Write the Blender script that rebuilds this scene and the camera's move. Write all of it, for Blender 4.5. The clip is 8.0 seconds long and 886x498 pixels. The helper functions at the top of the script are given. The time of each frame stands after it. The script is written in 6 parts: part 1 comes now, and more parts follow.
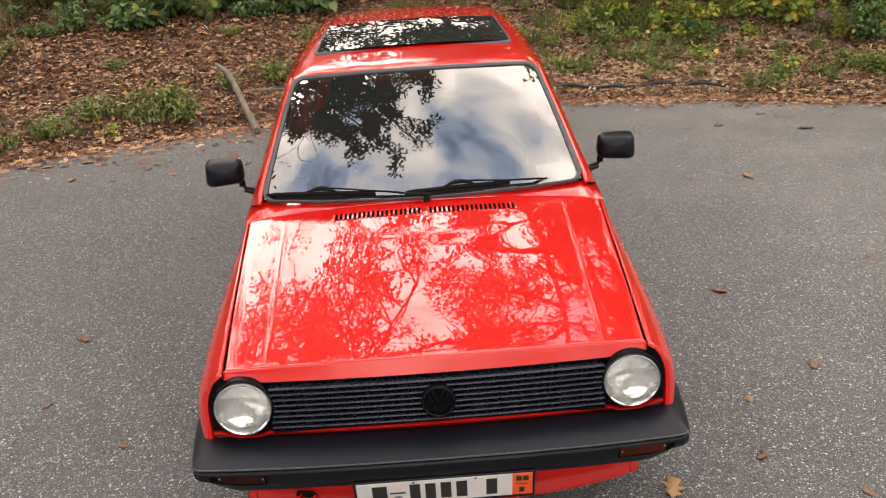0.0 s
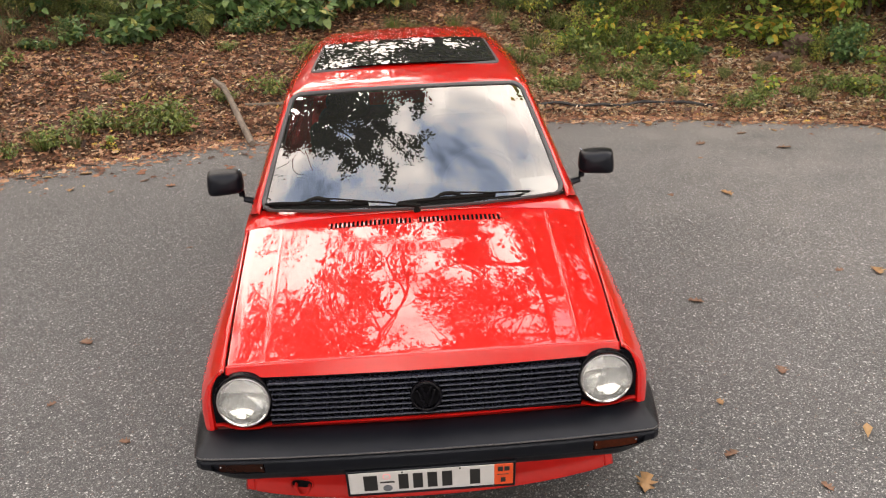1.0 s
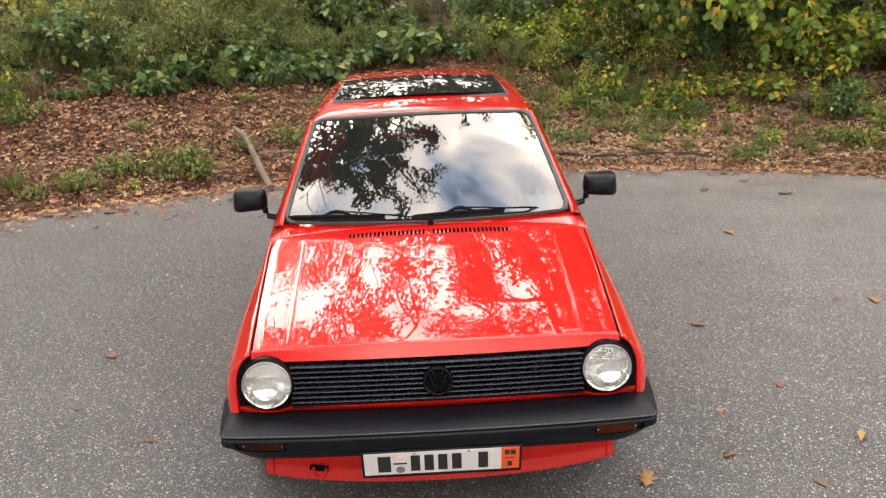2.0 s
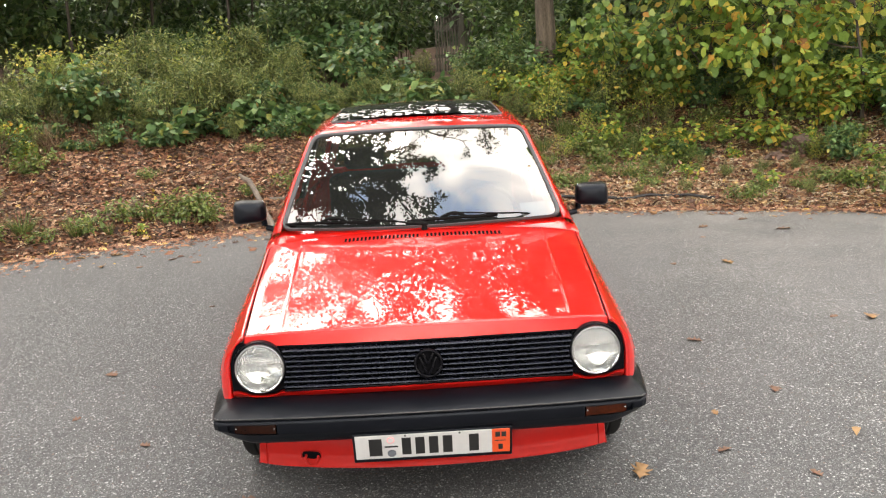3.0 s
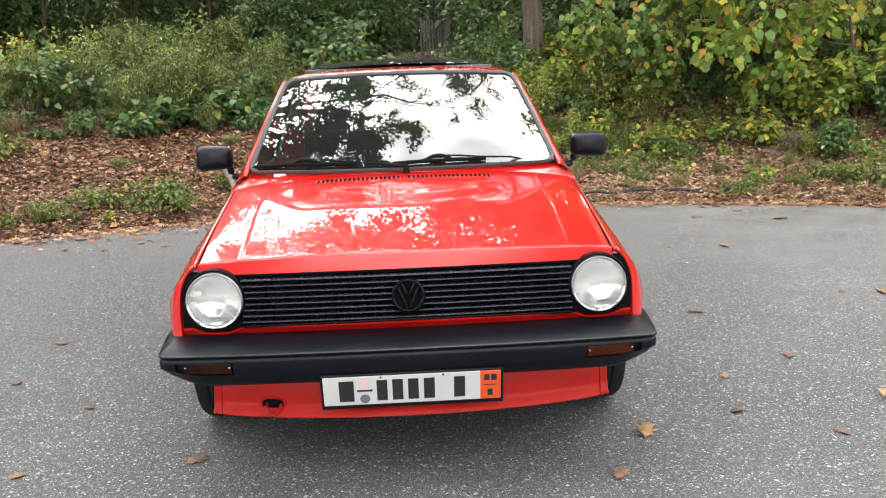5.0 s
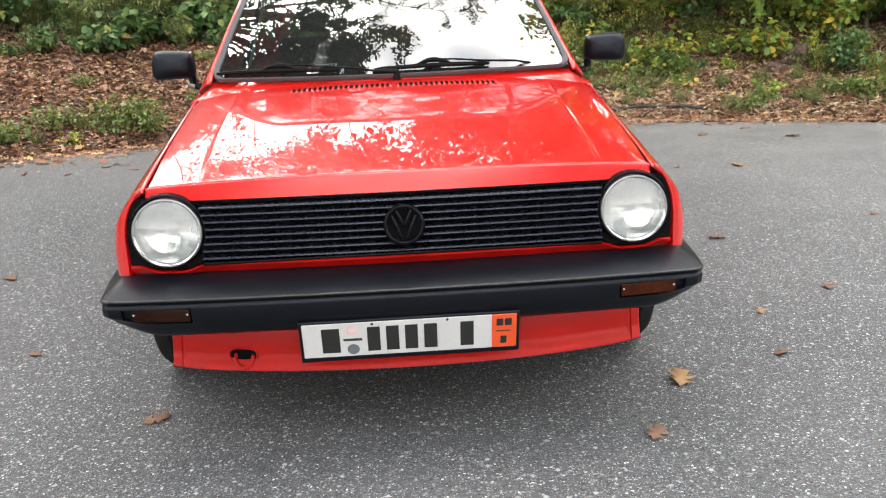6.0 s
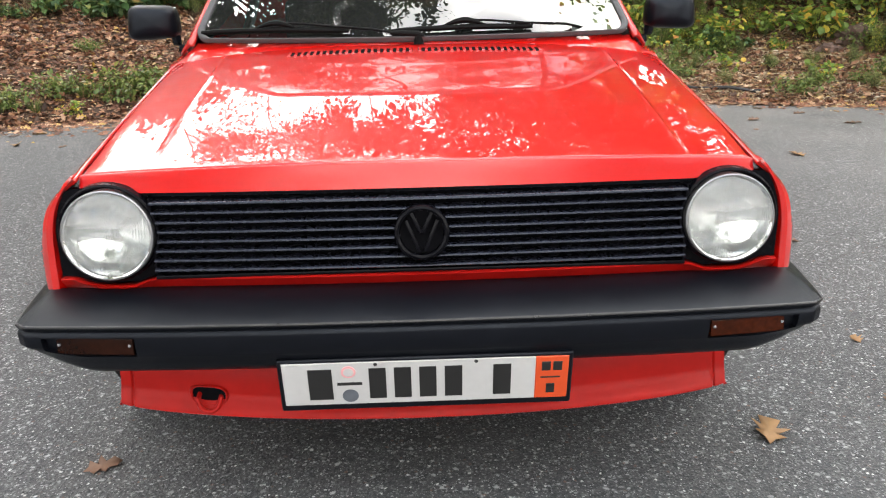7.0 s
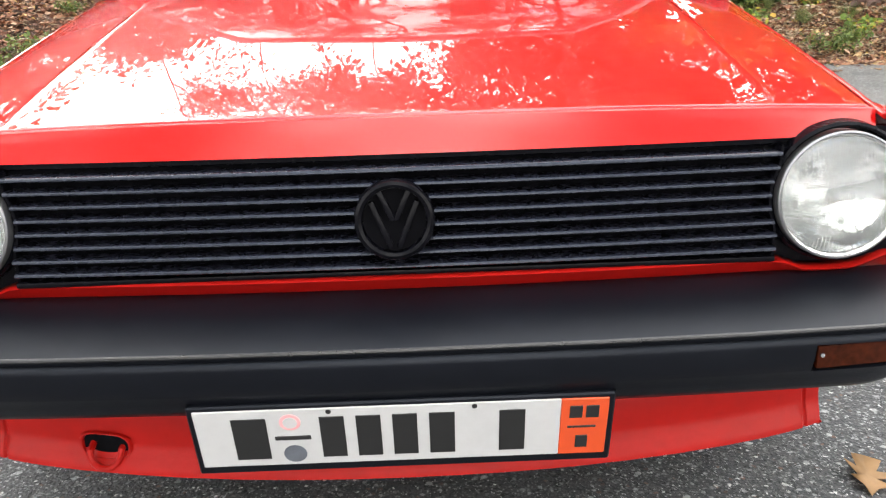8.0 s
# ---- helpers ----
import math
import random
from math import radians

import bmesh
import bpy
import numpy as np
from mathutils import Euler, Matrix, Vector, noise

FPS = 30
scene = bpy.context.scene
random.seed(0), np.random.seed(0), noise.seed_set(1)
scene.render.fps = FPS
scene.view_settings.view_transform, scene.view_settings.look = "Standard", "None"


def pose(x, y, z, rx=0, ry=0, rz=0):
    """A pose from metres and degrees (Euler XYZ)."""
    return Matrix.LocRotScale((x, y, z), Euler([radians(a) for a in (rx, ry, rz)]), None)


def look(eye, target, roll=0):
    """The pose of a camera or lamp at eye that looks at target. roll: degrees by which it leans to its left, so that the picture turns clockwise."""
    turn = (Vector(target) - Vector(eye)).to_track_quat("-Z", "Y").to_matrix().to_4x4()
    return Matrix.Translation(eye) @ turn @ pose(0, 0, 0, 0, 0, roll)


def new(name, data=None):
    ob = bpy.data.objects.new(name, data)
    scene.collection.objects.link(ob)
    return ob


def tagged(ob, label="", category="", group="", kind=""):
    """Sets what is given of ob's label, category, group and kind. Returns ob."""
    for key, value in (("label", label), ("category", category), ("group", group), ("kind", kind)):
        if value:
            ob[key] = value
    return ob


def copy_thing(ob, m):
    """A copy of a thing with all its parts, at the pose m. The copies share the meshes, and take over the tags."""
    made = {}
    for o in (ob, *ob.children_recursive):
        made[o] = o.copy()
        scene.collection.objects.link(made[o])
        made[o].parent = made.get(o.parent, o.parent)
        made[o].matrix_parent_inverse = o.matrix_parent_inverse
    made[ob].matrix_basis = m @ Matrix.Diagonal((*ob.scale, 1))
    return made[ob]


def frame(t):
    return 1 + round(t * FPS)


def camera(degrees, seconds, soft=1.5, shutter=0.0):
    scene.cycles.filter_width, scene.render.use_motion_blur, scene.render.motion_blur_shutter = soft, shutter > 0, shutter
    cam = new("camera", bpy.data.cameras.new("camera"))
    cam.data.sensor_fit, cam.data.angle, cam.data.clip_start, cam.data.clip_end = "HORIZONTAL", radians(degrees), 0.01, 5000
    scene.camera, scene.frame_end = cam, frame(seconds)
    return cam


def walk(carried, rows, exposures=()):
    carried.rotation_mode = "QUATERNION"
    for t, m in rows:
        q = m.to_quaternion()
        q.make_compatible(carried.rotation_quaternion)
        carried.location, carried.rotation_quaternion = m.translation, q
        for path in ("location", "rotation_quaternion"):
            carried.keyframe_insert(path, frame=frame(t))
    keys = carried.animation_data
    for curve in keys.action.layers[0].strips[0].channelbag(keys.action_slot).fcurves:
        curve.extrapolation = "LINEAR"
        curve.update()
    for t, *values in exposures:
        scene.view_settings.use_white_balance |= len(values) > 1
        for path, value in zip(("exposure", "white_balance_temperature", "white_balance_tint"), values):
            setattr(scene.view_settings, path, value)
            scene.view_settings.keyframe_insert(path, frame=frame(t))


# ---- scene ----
cam = camera(54.9, 8.0, soft=1.15, shutter=0.2)
PATH = [
    (0, (-0.005, -2.157, 1.985), (0.034, -0.304, 1.235), -3.62),
    (0.5, (-0.008, -2.247, 2.025), (0.055, -0.389, 1.289), -3.38),
    (1, (-0.007, -2.357, 2.029), (0.058, -0.491, 1.312), -2.80),
    (1.5, (-0.022, -2.487, 1.963), (0.040, -0.604, 1.292), -2.36),
    (2, (-0.035, -2.644, 1.867), (0.015, -0.727, 1.300), -2.34),
    (2.2, (-0.030, -2.694, 1.811), (0.017, -0.757, 1.316), -2.18),
    (3.5, (0.034, -2.799, 1.461), (0.067, -0.838, 1.068), -3.33),
    (4, (0.024, -2.743, 1.346), (0.081, -0.775, 0.990), -2.87),
    (4.2, (0.021, -2.717, 1.301), (0.091, -0.747, 0.962), -2.65),
    (5.3, (-0.011, -2.366, 1.163), (0.075, -0.402, 0.794), -1.82),
    (5.5, (-0.028, -2.273, 1.152), (0.069, -0.317, 0.748), -1.79),
    (6, (-0.021, -2.030, 1.091), (0.086, -0.104, 0.564), -2.33),
    (6.5, (0.011, -1.772, 1.071), (0.078, 0.144, 0.499), -1.94),
    (7, (-0.007, -1.481, 1.018), (0.050, 0.434, 0.443), -1.21),
    (7.5, (0.012, -1.221, 0.966), (0.070, 0.675, 0.334), -1.62),
    (8, (0.046, -0.988, 0.904), (0.074, 0.905, 0.260), -1.80),
]
walk(cam, [(t, look(eye, target, roll)) for t, eye, target, roll in PATH],
     exposures=[(0, -2.06, 7600, 17), (1.5, -1.92, 7600, 17), (2.2, -1.76, 7500, 14), (3.5, -1.54, 7100, 12), (5.5, -1.51, 6700, 10), (7.0, -1.69, 6700, 10), (8.0, -1.44, 6700, 10)])

# ---- sky and sun ----
world = bpy.data.worlds.new("cloudy_sky")
scene.world = world
world.use_nodes = True
wn, wl = world.node_tree.nodes, world.node_tree.links
wn.clear()
SUN_ELEV, SUN_TURN = radians(63), radians(331)
sky = wn.new("ShaderNodeTexSky")
sky.sky_type, sky.sun_disc = "NISHITA", False
sky.sun_elevation, sky.sun_rotation = SUN_ELEV, SUN_TURN
sky_bg, cloud_bg = wn.new("ShaderNodeBackground"), wn.new("ShaderNodeBackground")
sky_bg.inputs["Strength"].default_value = 0.08
cloud_bg.inputs["Strength"].default_value = 12.0
clouds = wn.new("ShaderNodeTexNoise")
clouds.noise_dimensions = "4D"
clouds.inputs["W"].default_value = 6.6
clouds.inputs["Scale"].default_value, clouds.inputs["Detail"].default_value = 3.4, 7.0
clouds.inputs["Roughness"].default_value, clouds.inputs["Distortion"].default_value = 0.55, 0.5
aim, turned = wn.new("ShaderNodeTexCoord"), wn.new("ShaderNodeMapping")
turned.inputs["Rotation"].default_value = (radians(196.2), radians(213.9), radians(311.2))
wl.new(aim.outputs["Generated"], turned.inputs["Vector"])
wl.new(turned.outputs["Vector"], clouds.inputs["Vector"])
cover = wn.new("ShaderNodeValToRGB")
cover.color_ramp.elements[0].position, cover.color_ramp.elements[1].position = 0.33, 0.46
both, out = wn.new("ShaderNodeMixShader"), wn.new("ShaderNodeOutputWorld")
wl.new(sky.outputs["Color"], sky_bg.inputs["Color"])
# The cover closes towards the horizon.
height, closing, thick_ = wn.new("ShaderNodeSeparateXYZ"), wn.new("ShaderNodeMapRange"), wn.new("ShaderNodeMath")
closing.interpolation_type = "SMOOTHSTEP"
closing.inputs["From Min"].default_value, closing.inputs["From Max"].default_value = 0.985, 0.91
closing.inputs["To Min"].default_value, closing.inputs["To Max"].default_value = 0.0, 0.12
wl.new(aim.outputs["Generated"], height.inputs[0])
wl.new(height.outputs["Z"], closing.inputs["Value"])
wl.new(clouds.outputs["Fac"], thick_.inputs[0])
wl.new(closing.outputs[0], thick_.inputs[1])
wl.new(thick_.outputs[0], cover.inputs["Fac"])
# Thin edges of the clouds are dim and bluish, their thick parts white.
body = wn.new("ShaderNodeValToRGB")
body.color_ramp.elements[0].position, body.color_ramp.elements[0].color = 0.36, (0.075, 0.165, 0.36, 1)
body.color_ramp.elements[1].position, body.color_ramp.elements[1].color = 0.57, (0.97, 0.985, 1.0, 1)
body.color_ramp.elements.new(0.47).color = (0.33, 0.44, 0.63, 1)
body.color_ramp.elements.new(0.68).color = (2.0, 1.97, 1.93, 1)
wl.new(thick_.outputs[0], body.inputs["Fac"])
wl.new(body.outputs["Color"], cloud_bg.inputs["Color"])
wl.new(cover.outputs["Color"], both.inputs["Fac"])
wl.new(sky_bg.outputs[0], both.inputs[1])
wl.new(cloud_bg.outputs[0], both.inputs[2])
wl.new(both.outputs[0], out.inputs["Surface"])

sun = new("sun", bpy.data.lights.new("sun", "SUN"))
sun.data.energy, sun.data.angle, sun.data.color = 9.0, radians(24), (1.0, 0.955, 0.90)
sun.matrix_world = look((-3.2, 5.7, 13), (0, 0, 0))


# ---- materials ----
def material(name, colour, rough=0.6, metal=0.0, vary=0.15, scale=8.0, bump=0.0, bump_scale=60.0, coat=0.0, spec=0.5, stretch=None, coat_ior=1.5, depth=0.004):
    """A surface with two scales of colour variation and fine relief."""
    m = bpy.data.materials.new(name)
    m.use_nodes = True
    n, l = m.node_tree.nodes, m.node_tree.links
    b = n["Principled BSDF"]
    b.inputs["Metallic"].default_value = metal
    b.inputs["Coat Weight"].default_value = coat
    b.inputs["Coat Roughness"].default_value = 0.01
    b.inputs["Specular IOR Level"].default_value = spec
    b.inputs["Coat IOR"].default_value = coat_ior
    place = n.new("ShaderNodeTexCoord")
    where = place.outputs["Object"]
    if stretch:
        mp = n.new("ShaderNodeMapping")
        mp.inputs["Scale"].default_value = stretch
        l.new(where, mp.inputs["Vector"])
        where = mp.outputs["Vector"]
    big, small = n.new("ShaderNodeTexNoise"), n.new("ShaderNodeTexNoise")
    big.inputs["Scale"].default_value, small.inputs["Scale"].default_value = scale, scale * 9
    small.inputs["Detail"].default_value = 4
    add = n.new("ShaderNodeMath")
    l.new(where, big.inputs["Vector"])
    l.new(where, small.inputs["Vector"])
    l.new(big.outputs["Fac"], add.inputs[0])
    l.new(small.outputs["Fac"], add.inputs[1])
    ramp = n.new("ShaderNodeMapRange")
    ramp.inputs["From Min"].default_value, ramp.inputs["From Max"].default_value = 0.6, 1.4
    ramp.inputs["To Min"].default_value, ramp.inputs["To Max"].default_value = 1 - vary, 1 + vary
    l.new(add.outputs[0], ramp.inputs["Value"])
    tint = n.new("ShaderNodeVectorMath")
    tint.operation = "SCALE"
    tint.inputs[0].default_value = colour[:3]
    l.new(ramp.outputs[0], tint.inputs["Scale"])
    l.new(tint.outputs["Vector"], b.inputs["Base Color"])
    rr = n.new("ShaderNodeMapRange")
    rr.inputs["To Min"].default_value, rr.inputs["To Max"].default_value = max(0.02, rough - 0.08), min(1, rough + 0.08)
    l.new(small.outputs["Fac"], rr.inputs["Value"])
    l.new(rr.outputs[0], b.inputs["Roughness"])
    if bump:
        t = n.new("ShaderNodeTexNoise")
        t.inputs["Scale"].default_value, t.inputs["Detail"].default_value = bump_scale, 5
        bp = n.new("ShaderNodeBump")
        bp.inputs["Strength"].default_value, bp.inputs["Distance"].default_value = bump, depth
        l.new(where, t.inputs["Vector"])
        l.new(t.outputs["Fac"], bp.inputs["Height"])
        l.new(bp.outputs[0], b.inputs["Normal"])
    return m


def leaf_material(name, stops, rough=0.42, through_light=0.30):
    """Leaves: each takes its own colour from the ramp; light shines through a little."""
    m = bpy.data.materials.new(name)
    m.use_nodes = True
    n, l = m.node_tree.nodes, m.node_tree.links
    b, o = n["Principled BSDF"], n["Material Output"]
    g = n.new("ShaderNodeNewGeometry")
    ramp = n.new("ShaderNodeValToRGB")
    ramp.color_ramp.elements[0].position, ramp.color_ramp.elements[0].color = stops[0][0], (*stops[0][1], 1)
    ramp.color_ramp.elements[1].position, ramp.color_ramp.elements[1].color = stops[-1][0], (*stops[-1][1], 1)
    for p, c in stops[1:-1]:
        ramp.color_ramp.elements.new(p).color = (*c, 1)
    l.new(g.outputs["Random Per Island"], ramp.inputs["Fac"])
    place = n.new("ShaderNodeTexCoord")
    blot = n.new("ShaderNodeTexNoise")
    blot.inputs["Scale"].default_value, blot.inputs["Detail"].default_value = 38.0, 3
    l.new(place.outputs["Object"], blot.inputs["Vector"])
    k = n.new("ShaderNodeMapRange")
    k.inputs["To Min"].default_value, k.inputs["To Max"].default_value = 0.65, 1.35
    l.new(blot.outputs["Fac"], k.inputs["Value"])
    s = n.new("ShaderNodeVectorMath")
    s.operation = "SCALE"
    l.new(ramp.outputs["Color"], s.inputs[0])
    l.new(k.outputs[0], s.inputs["Scale"])
    l.new(s.outputs["Vector"], b.inputs["Base Color"])
    b.inputs["Roughness"].default_value = rough
    tr, mix = n.new("ShaderNodeBsdfTranslucent"), n.new("ShaderNodeMixShader")
    l.new(s.outputs["Vector"], tr.inputs["Color"])
    mix.inputs["Fac"].default_value = through_light
    l.new(b.outputs[0], mix.inputs[1])
    l.new(tr.outputs[0], mix.inputs[2])
    l.new(mix.outputs[0], o.inputs["Surface"])
    return m


def glass_material(name, tint, ior=1.5, gloss=0.02, ripple=0.0, dust=0.0):
    """A thin pane: clear, with a mirror gloss that grows with the angle and a film of dust."""
    m = bpy.data.materials.new(name)
    m.use_nodes = True
    n, l = m.node_tree.nodes, m.node_tree.links
    n.remove(n["Principled BSDF"])
    clear, shine, f, mix = (n.new("ShaderNodeBsdf" + "Transparent"), n.new("ShaderNodeBsdfGlossy"), n.new("ShaderNodeFresnel"), n.new("ShaderNodeMixShader"))
    clear.inputs["Color"].default_value = (*tint, 1)
    shine.inputs["Roughness"].default_value = gloss
    f.inputs["IOR"].default_value = ior
    if ripple:
        place, t, bp = n.new("ShaderNodeTexCoord"), n.new("ShaderNodeTexNoise"), n.new("ShaderNodeBump")
        t.inputs["Scale"].default_value = 3.0
        bp.inputs["Strength"].default_value, bp.inputs["Distance"].default_value = ripple, 0.01
        l.new(place.outputs["Object"], t.inputs["Vector"])
        l.new(t.outputs["Fac"], bp.inputs["Height"])
        l.new(bp.outputs[0], shine.inputs["Normal"])
    l.new(f.outputs[0], mix.inputs["Fac"])
    l.new(clear.outputs[0], mix.inputs[1])
    l.new(shine.outputs[0], mix.inputs[2])
    film_ = mix
    if dust:
        film_, dull, cloud, amount = n.new("ShaderNodeMixShader"), n.new("ShaderNodeBsdfDiffuse"), n.new("ShaderNodeTexNoise"), n.new("ShaderNodeMapRange")
        dull.inputs["Color"].default_value = (0.72, 0.74, 0.74, 1)
        cloud.inputs["Scale"].default_value, cloud.inputs["Detail"].default_value = 7.0, 6.0
        amount.inputs["To Min"].default_value, amount.inputs["To Max"].default_value = dust * 0.5, dust * 1.5
        l.new(cloud.outputs["Fac"], amount.inputs["Value"])
        l.new(amount.outputs[0], film_.inputs["Fac"])
        l.new(mix.outputs[0], film_.inputs[1])
        l.new(dull.outputs[0], film_.inputs[2])
    l.new(film_.outputs[0], n["Material Output"].inputs["Surface"])
    return m


def asphalt_material():
    """Worn asphalt: dark binder, pale and dark stone chips, patches of dust."""
    m = bpy.data.materials.new("asphalt")
    m.use_nodes = True
    n, l = m.node_tree.nodes, m.node_tree.links
    b = n["Principled BSDF"]
    place = n.new("ShaderNodeTexCoord")
    obj = place.outputs["Object"]
    # Crooked coordinates, so that the stones are angular and uneven.
    warp, push, shift = n.new("ShaderNodeTexNoise"), n.new("ShaderNodeVectorMath"), n.new("ShaderNodeVectorMath")
    warp.inputs["Scale"].default_value, warp.inputs["Detail"].default_value = 130.0, 3.0
    push.operation = "SCALE"
    push.inputs["Scale"].default_value = 0.011
    l.new(obj, warp.inputs["Vector"])
    l.new(warp.outputs["Color"], push.inputs[0])
    l.new(obj, shift.inputs[0])
    l.new(push.outputs["Vector"], shift.inputs[1])
    crooked = shift.outputs["Vector"]

    def noise_tex(scale, detail=4.0):
        t = n.new("ShaderNodeTexNoise")
        t.inputs["Scale"].default_value, t.inputs["Detail"].default_value = scale, detail
        l.new(obj, t.inputs["Vector"])
        return t.outputs["Fac"]

    def chips(scale, low, high):
        """Stones: small spots of a cell pattern, of which only some cells are pale."""
        v = n.new("ShaderNodeTexVoronoi")
        v.inputs["Scale"].default_value = scale
        l.new(crooked, v.inputs["Vector"])
        near = n.new("ShaderNodeMapRange")
        near.inputs["From Min"].default_value, near.inputs["From Max"].default_value = 0.48, 0.30
        l.new(v.outputs["Distance"], near.inputs["Value"])
        sep = n.new("ShaderNodeSeparateColor")
        l.new(v.outputs["Color"], sep.inputs[0])
        pick = n.new("ShaderNodeMapRange")
        pick.inputs["From Min"].default_value, pick.inputs["From Max"].default_value = low, high
        l.new(sep.outputs[0], pick.inputs["Value"])
        both = n.new("ShaderNodeMath")
        both.operation = "MULTIPLY"
        l.new(near.outputs[0], both.inputs[0])
        l.new(pick.outputs[0], both.inputs[1])
        return both.outputs[0], v.outputs["Distance"]

    base = n.new("ShaderNodeValToRGB")
    base.color_ramp.elements[0].position, base.color_ramp.elements[0].color = 0.38, (0.012, 0.0165, 0.019, 1)
    base.color_ramp.elements[1].position, base.color_ramp.elements[1].color = 0.62, (0.080, 0.081, 0.084, 1)
    # Fine grain, hand-wide mottling and broad worn patches.
    total = None
    for scale, detail, weight in ((260, 4, 0.42), (48, 4, 0.36), (1.3, 5, 0.22)):
        step = n.new("ShaderNodeMath")
        step.operation = "MULTIPLY_ADD"
        step.inputs[1].default_value = weight
        l.new(noise_tex(scale, detail), step.inputs[0])
        if total:
            l.new(total, step.inputs[2])
        else:
            step.inputs[2].default_value = 0.0
        total = step.outputs[0]
    l.new(total, base.inputs["Fac"])
    colour = base.outputs["Color"]
    # Patches paler towards the bank on one side: some silt, mostly brighter light put into the colour.
    split, edge, one_side, lit_silt = n.new("ShaderNodeSeparateXYZ"), n.new("ShaderNodeMapRange"), n.new("ShaderNodeMapRange"), n.new("ShaderNodeMix")
    l.new(obj, split.inputs[0])
    edge.inputs["From Min"].default_value, edge.inputs["From Max"].default_value = 0.5, 6.0
    l.new(split.outputs["Y"], edge.inputs["Value"])
    one_side.inputs["From Min"].default_value, one_side.inputs["From Max"].default_value = 0.8, 2.8
    one_side.inputs["To Max"].default_value = 0.48
    l.new(split.outputs["X"], one_side.inputs["Value"])
    weight = None
    patches = n.new("ShaderNodeMapRange")
    patches.inputs["From Min"].default_value, patches.inputs["From Max"].default_value = 0.10, 0.80
    l.new(noise_tex(2.2, 6.0), patches.inputs["Value"])
    for factor in (edge.outputs[0], one_side.outputs[0], patches.outputs[0]):
        if weight is None:
            weight = factor
            continue
        step = n.new("ShaderNodeMath")
        step.operation = "MULTIPLY"
        l.new(weight, step.inputs[0])
        l.new(factor, step.inputs[1])
        weight = step.outputs[0]
    lit_silt.data_type = "RGBA"
    l.new(weight, lit_silt.inputs["Factor"])
    l.new(colour, lit_silt.inputs[6])
    lit_silt.inputs[7].default_value = (0.34, 0.315, 0.29, 1)
    colour = lit_silt.outputs[2]
    heights = []
    for scale, low, high, tone in ((150, 0.25, 1.0, (0.19, 0.193, 0.20, 1)), (110, 0.45, 0.85, (0.012, 0.012, 0.0145, 1)), (95, 0.80, 0.97, (0.30, 0.305, 0.31, 1)), (60, 0.93, 0.985, (0.36, 0.365, 0.365, 1)), (90, 0.95, 0.99, (0.13, 0.075, 0.055, 1)),
                                    (125, 0.935, 0.975, (0.64, 0.64, 0.63, 1)), (230, 0.82, 0.97, (0.46, 0.465, 0.47, 1))):
        spot, dist = chips(scale, low, high)
        mix = n.new("ShaderNodeMix")
        mix.data_type = "RGBA"
        l.new(spot, mix.inputs["Factor"])
        l.new(colour, mix.inputs[6])
        mix.inputs[7].default_value = tone
        colour = mix.outputs[2]
        heights.append(dist)
    l.new(colour, b.inputs["Base Color"])
    b.inputs["Roughness"].default_value = 0.68
    b.inputs["Specular IOR Level"].default_value = 0.7
    bp = n.new("ShaderNodeBump")
    bp.inputs["Strength"].default_value, bp.inputs["Distance"].default_value = 0.65, 0.006
    bp.invert = True
    l.new(heights[0], bp.inputs["Height"])
    l.new(bp.outputs[0], b.inputs["Normal"])
    return m


RED = material("red_paint", (0.50, 0.0033, 0.0018), rough=0.4, vary=0.04, scale=2.0, bump=0.003, bump_scale=5.0, coat=1.0, spec=0.12, coat_ior=1.84)
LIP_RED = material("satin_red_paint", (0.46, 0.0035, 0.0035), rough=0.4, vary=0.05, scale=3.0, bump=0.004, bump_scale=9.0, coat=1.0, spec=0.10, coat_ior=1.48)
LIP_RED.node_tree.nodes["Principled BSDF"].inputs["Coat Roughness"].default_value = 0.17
# Dull red paint, darkened further for the shade below grille and bumper.
SHADED_DULL_RED = material("shade_dulled_red", (0.34, 0.006, 0.004), rough=0.45, vary=0.10, scale=5.0, bump=0.05, bump_scale=70, spec=0.20)
BLACK = material("black_plastic", (0.0035, 0.004, 0.0062), rough=0.36, vary=0.25, scale=5.0, bump=0.10, bump_scale=900, spec=0.24)
SLAT_BLACK = material("slat_black", (0.010, 0.011, 0.018), rough=0.27, vary=0.25, scale=9.0, bump=0.06, bump_scale=300, spec=0.40)
for plastic in (BLACK, SLAT_BLACK):
    plastic.node_tree.nodes["Principled BSDF"].inputs["Specular Tint"].default_value = (0.80, 0.88, 1.0, 1)
# Plastic of the moulded bead, paled and glossed to draw the lip's highlight.
BEAD = material("highlight_black_plastic", (0.014, 0.014, 0.016), rough=0.30, vary=0.3, scale=9.0, bump=0.08, bump_scale=400, spec=0.5)
GRILLE_BLACK = material("grille_black", (0.003, 0.003, 0.0045), rough=0.26, vary=0.25, scale=9.0, bump=0.06, bump_scale=300, spec=0.09)
# Near-black that paints the shade in slots, openings and hollows.
DEEP = material("shade_black", (0.004, 0.004, 0.005), rough=0.9, vary=0.2, spec=0.03)
RUBBER = material("grey_rubber", (0.05, 0.05, 0.054), rough=0.55, vary=0.12, scale=12.0, bump=0.08, bump_scale=400)
TYRE = material("tyre_rubber", (0.014, 0.014, 0.014), rough=0.75, vary=0.2, scale=14.0, bump=0.3, bump_scale=120, spec=0.1)
CHROME = material("chrome", (0.82, 0.82, 0.83), rough=0.14, metal=1.0, vary=0.05)
STEEL = material("rim_silver", (0.30, 0.30, 0.31), rough=0.45, metal=0.8, vary=0.1)
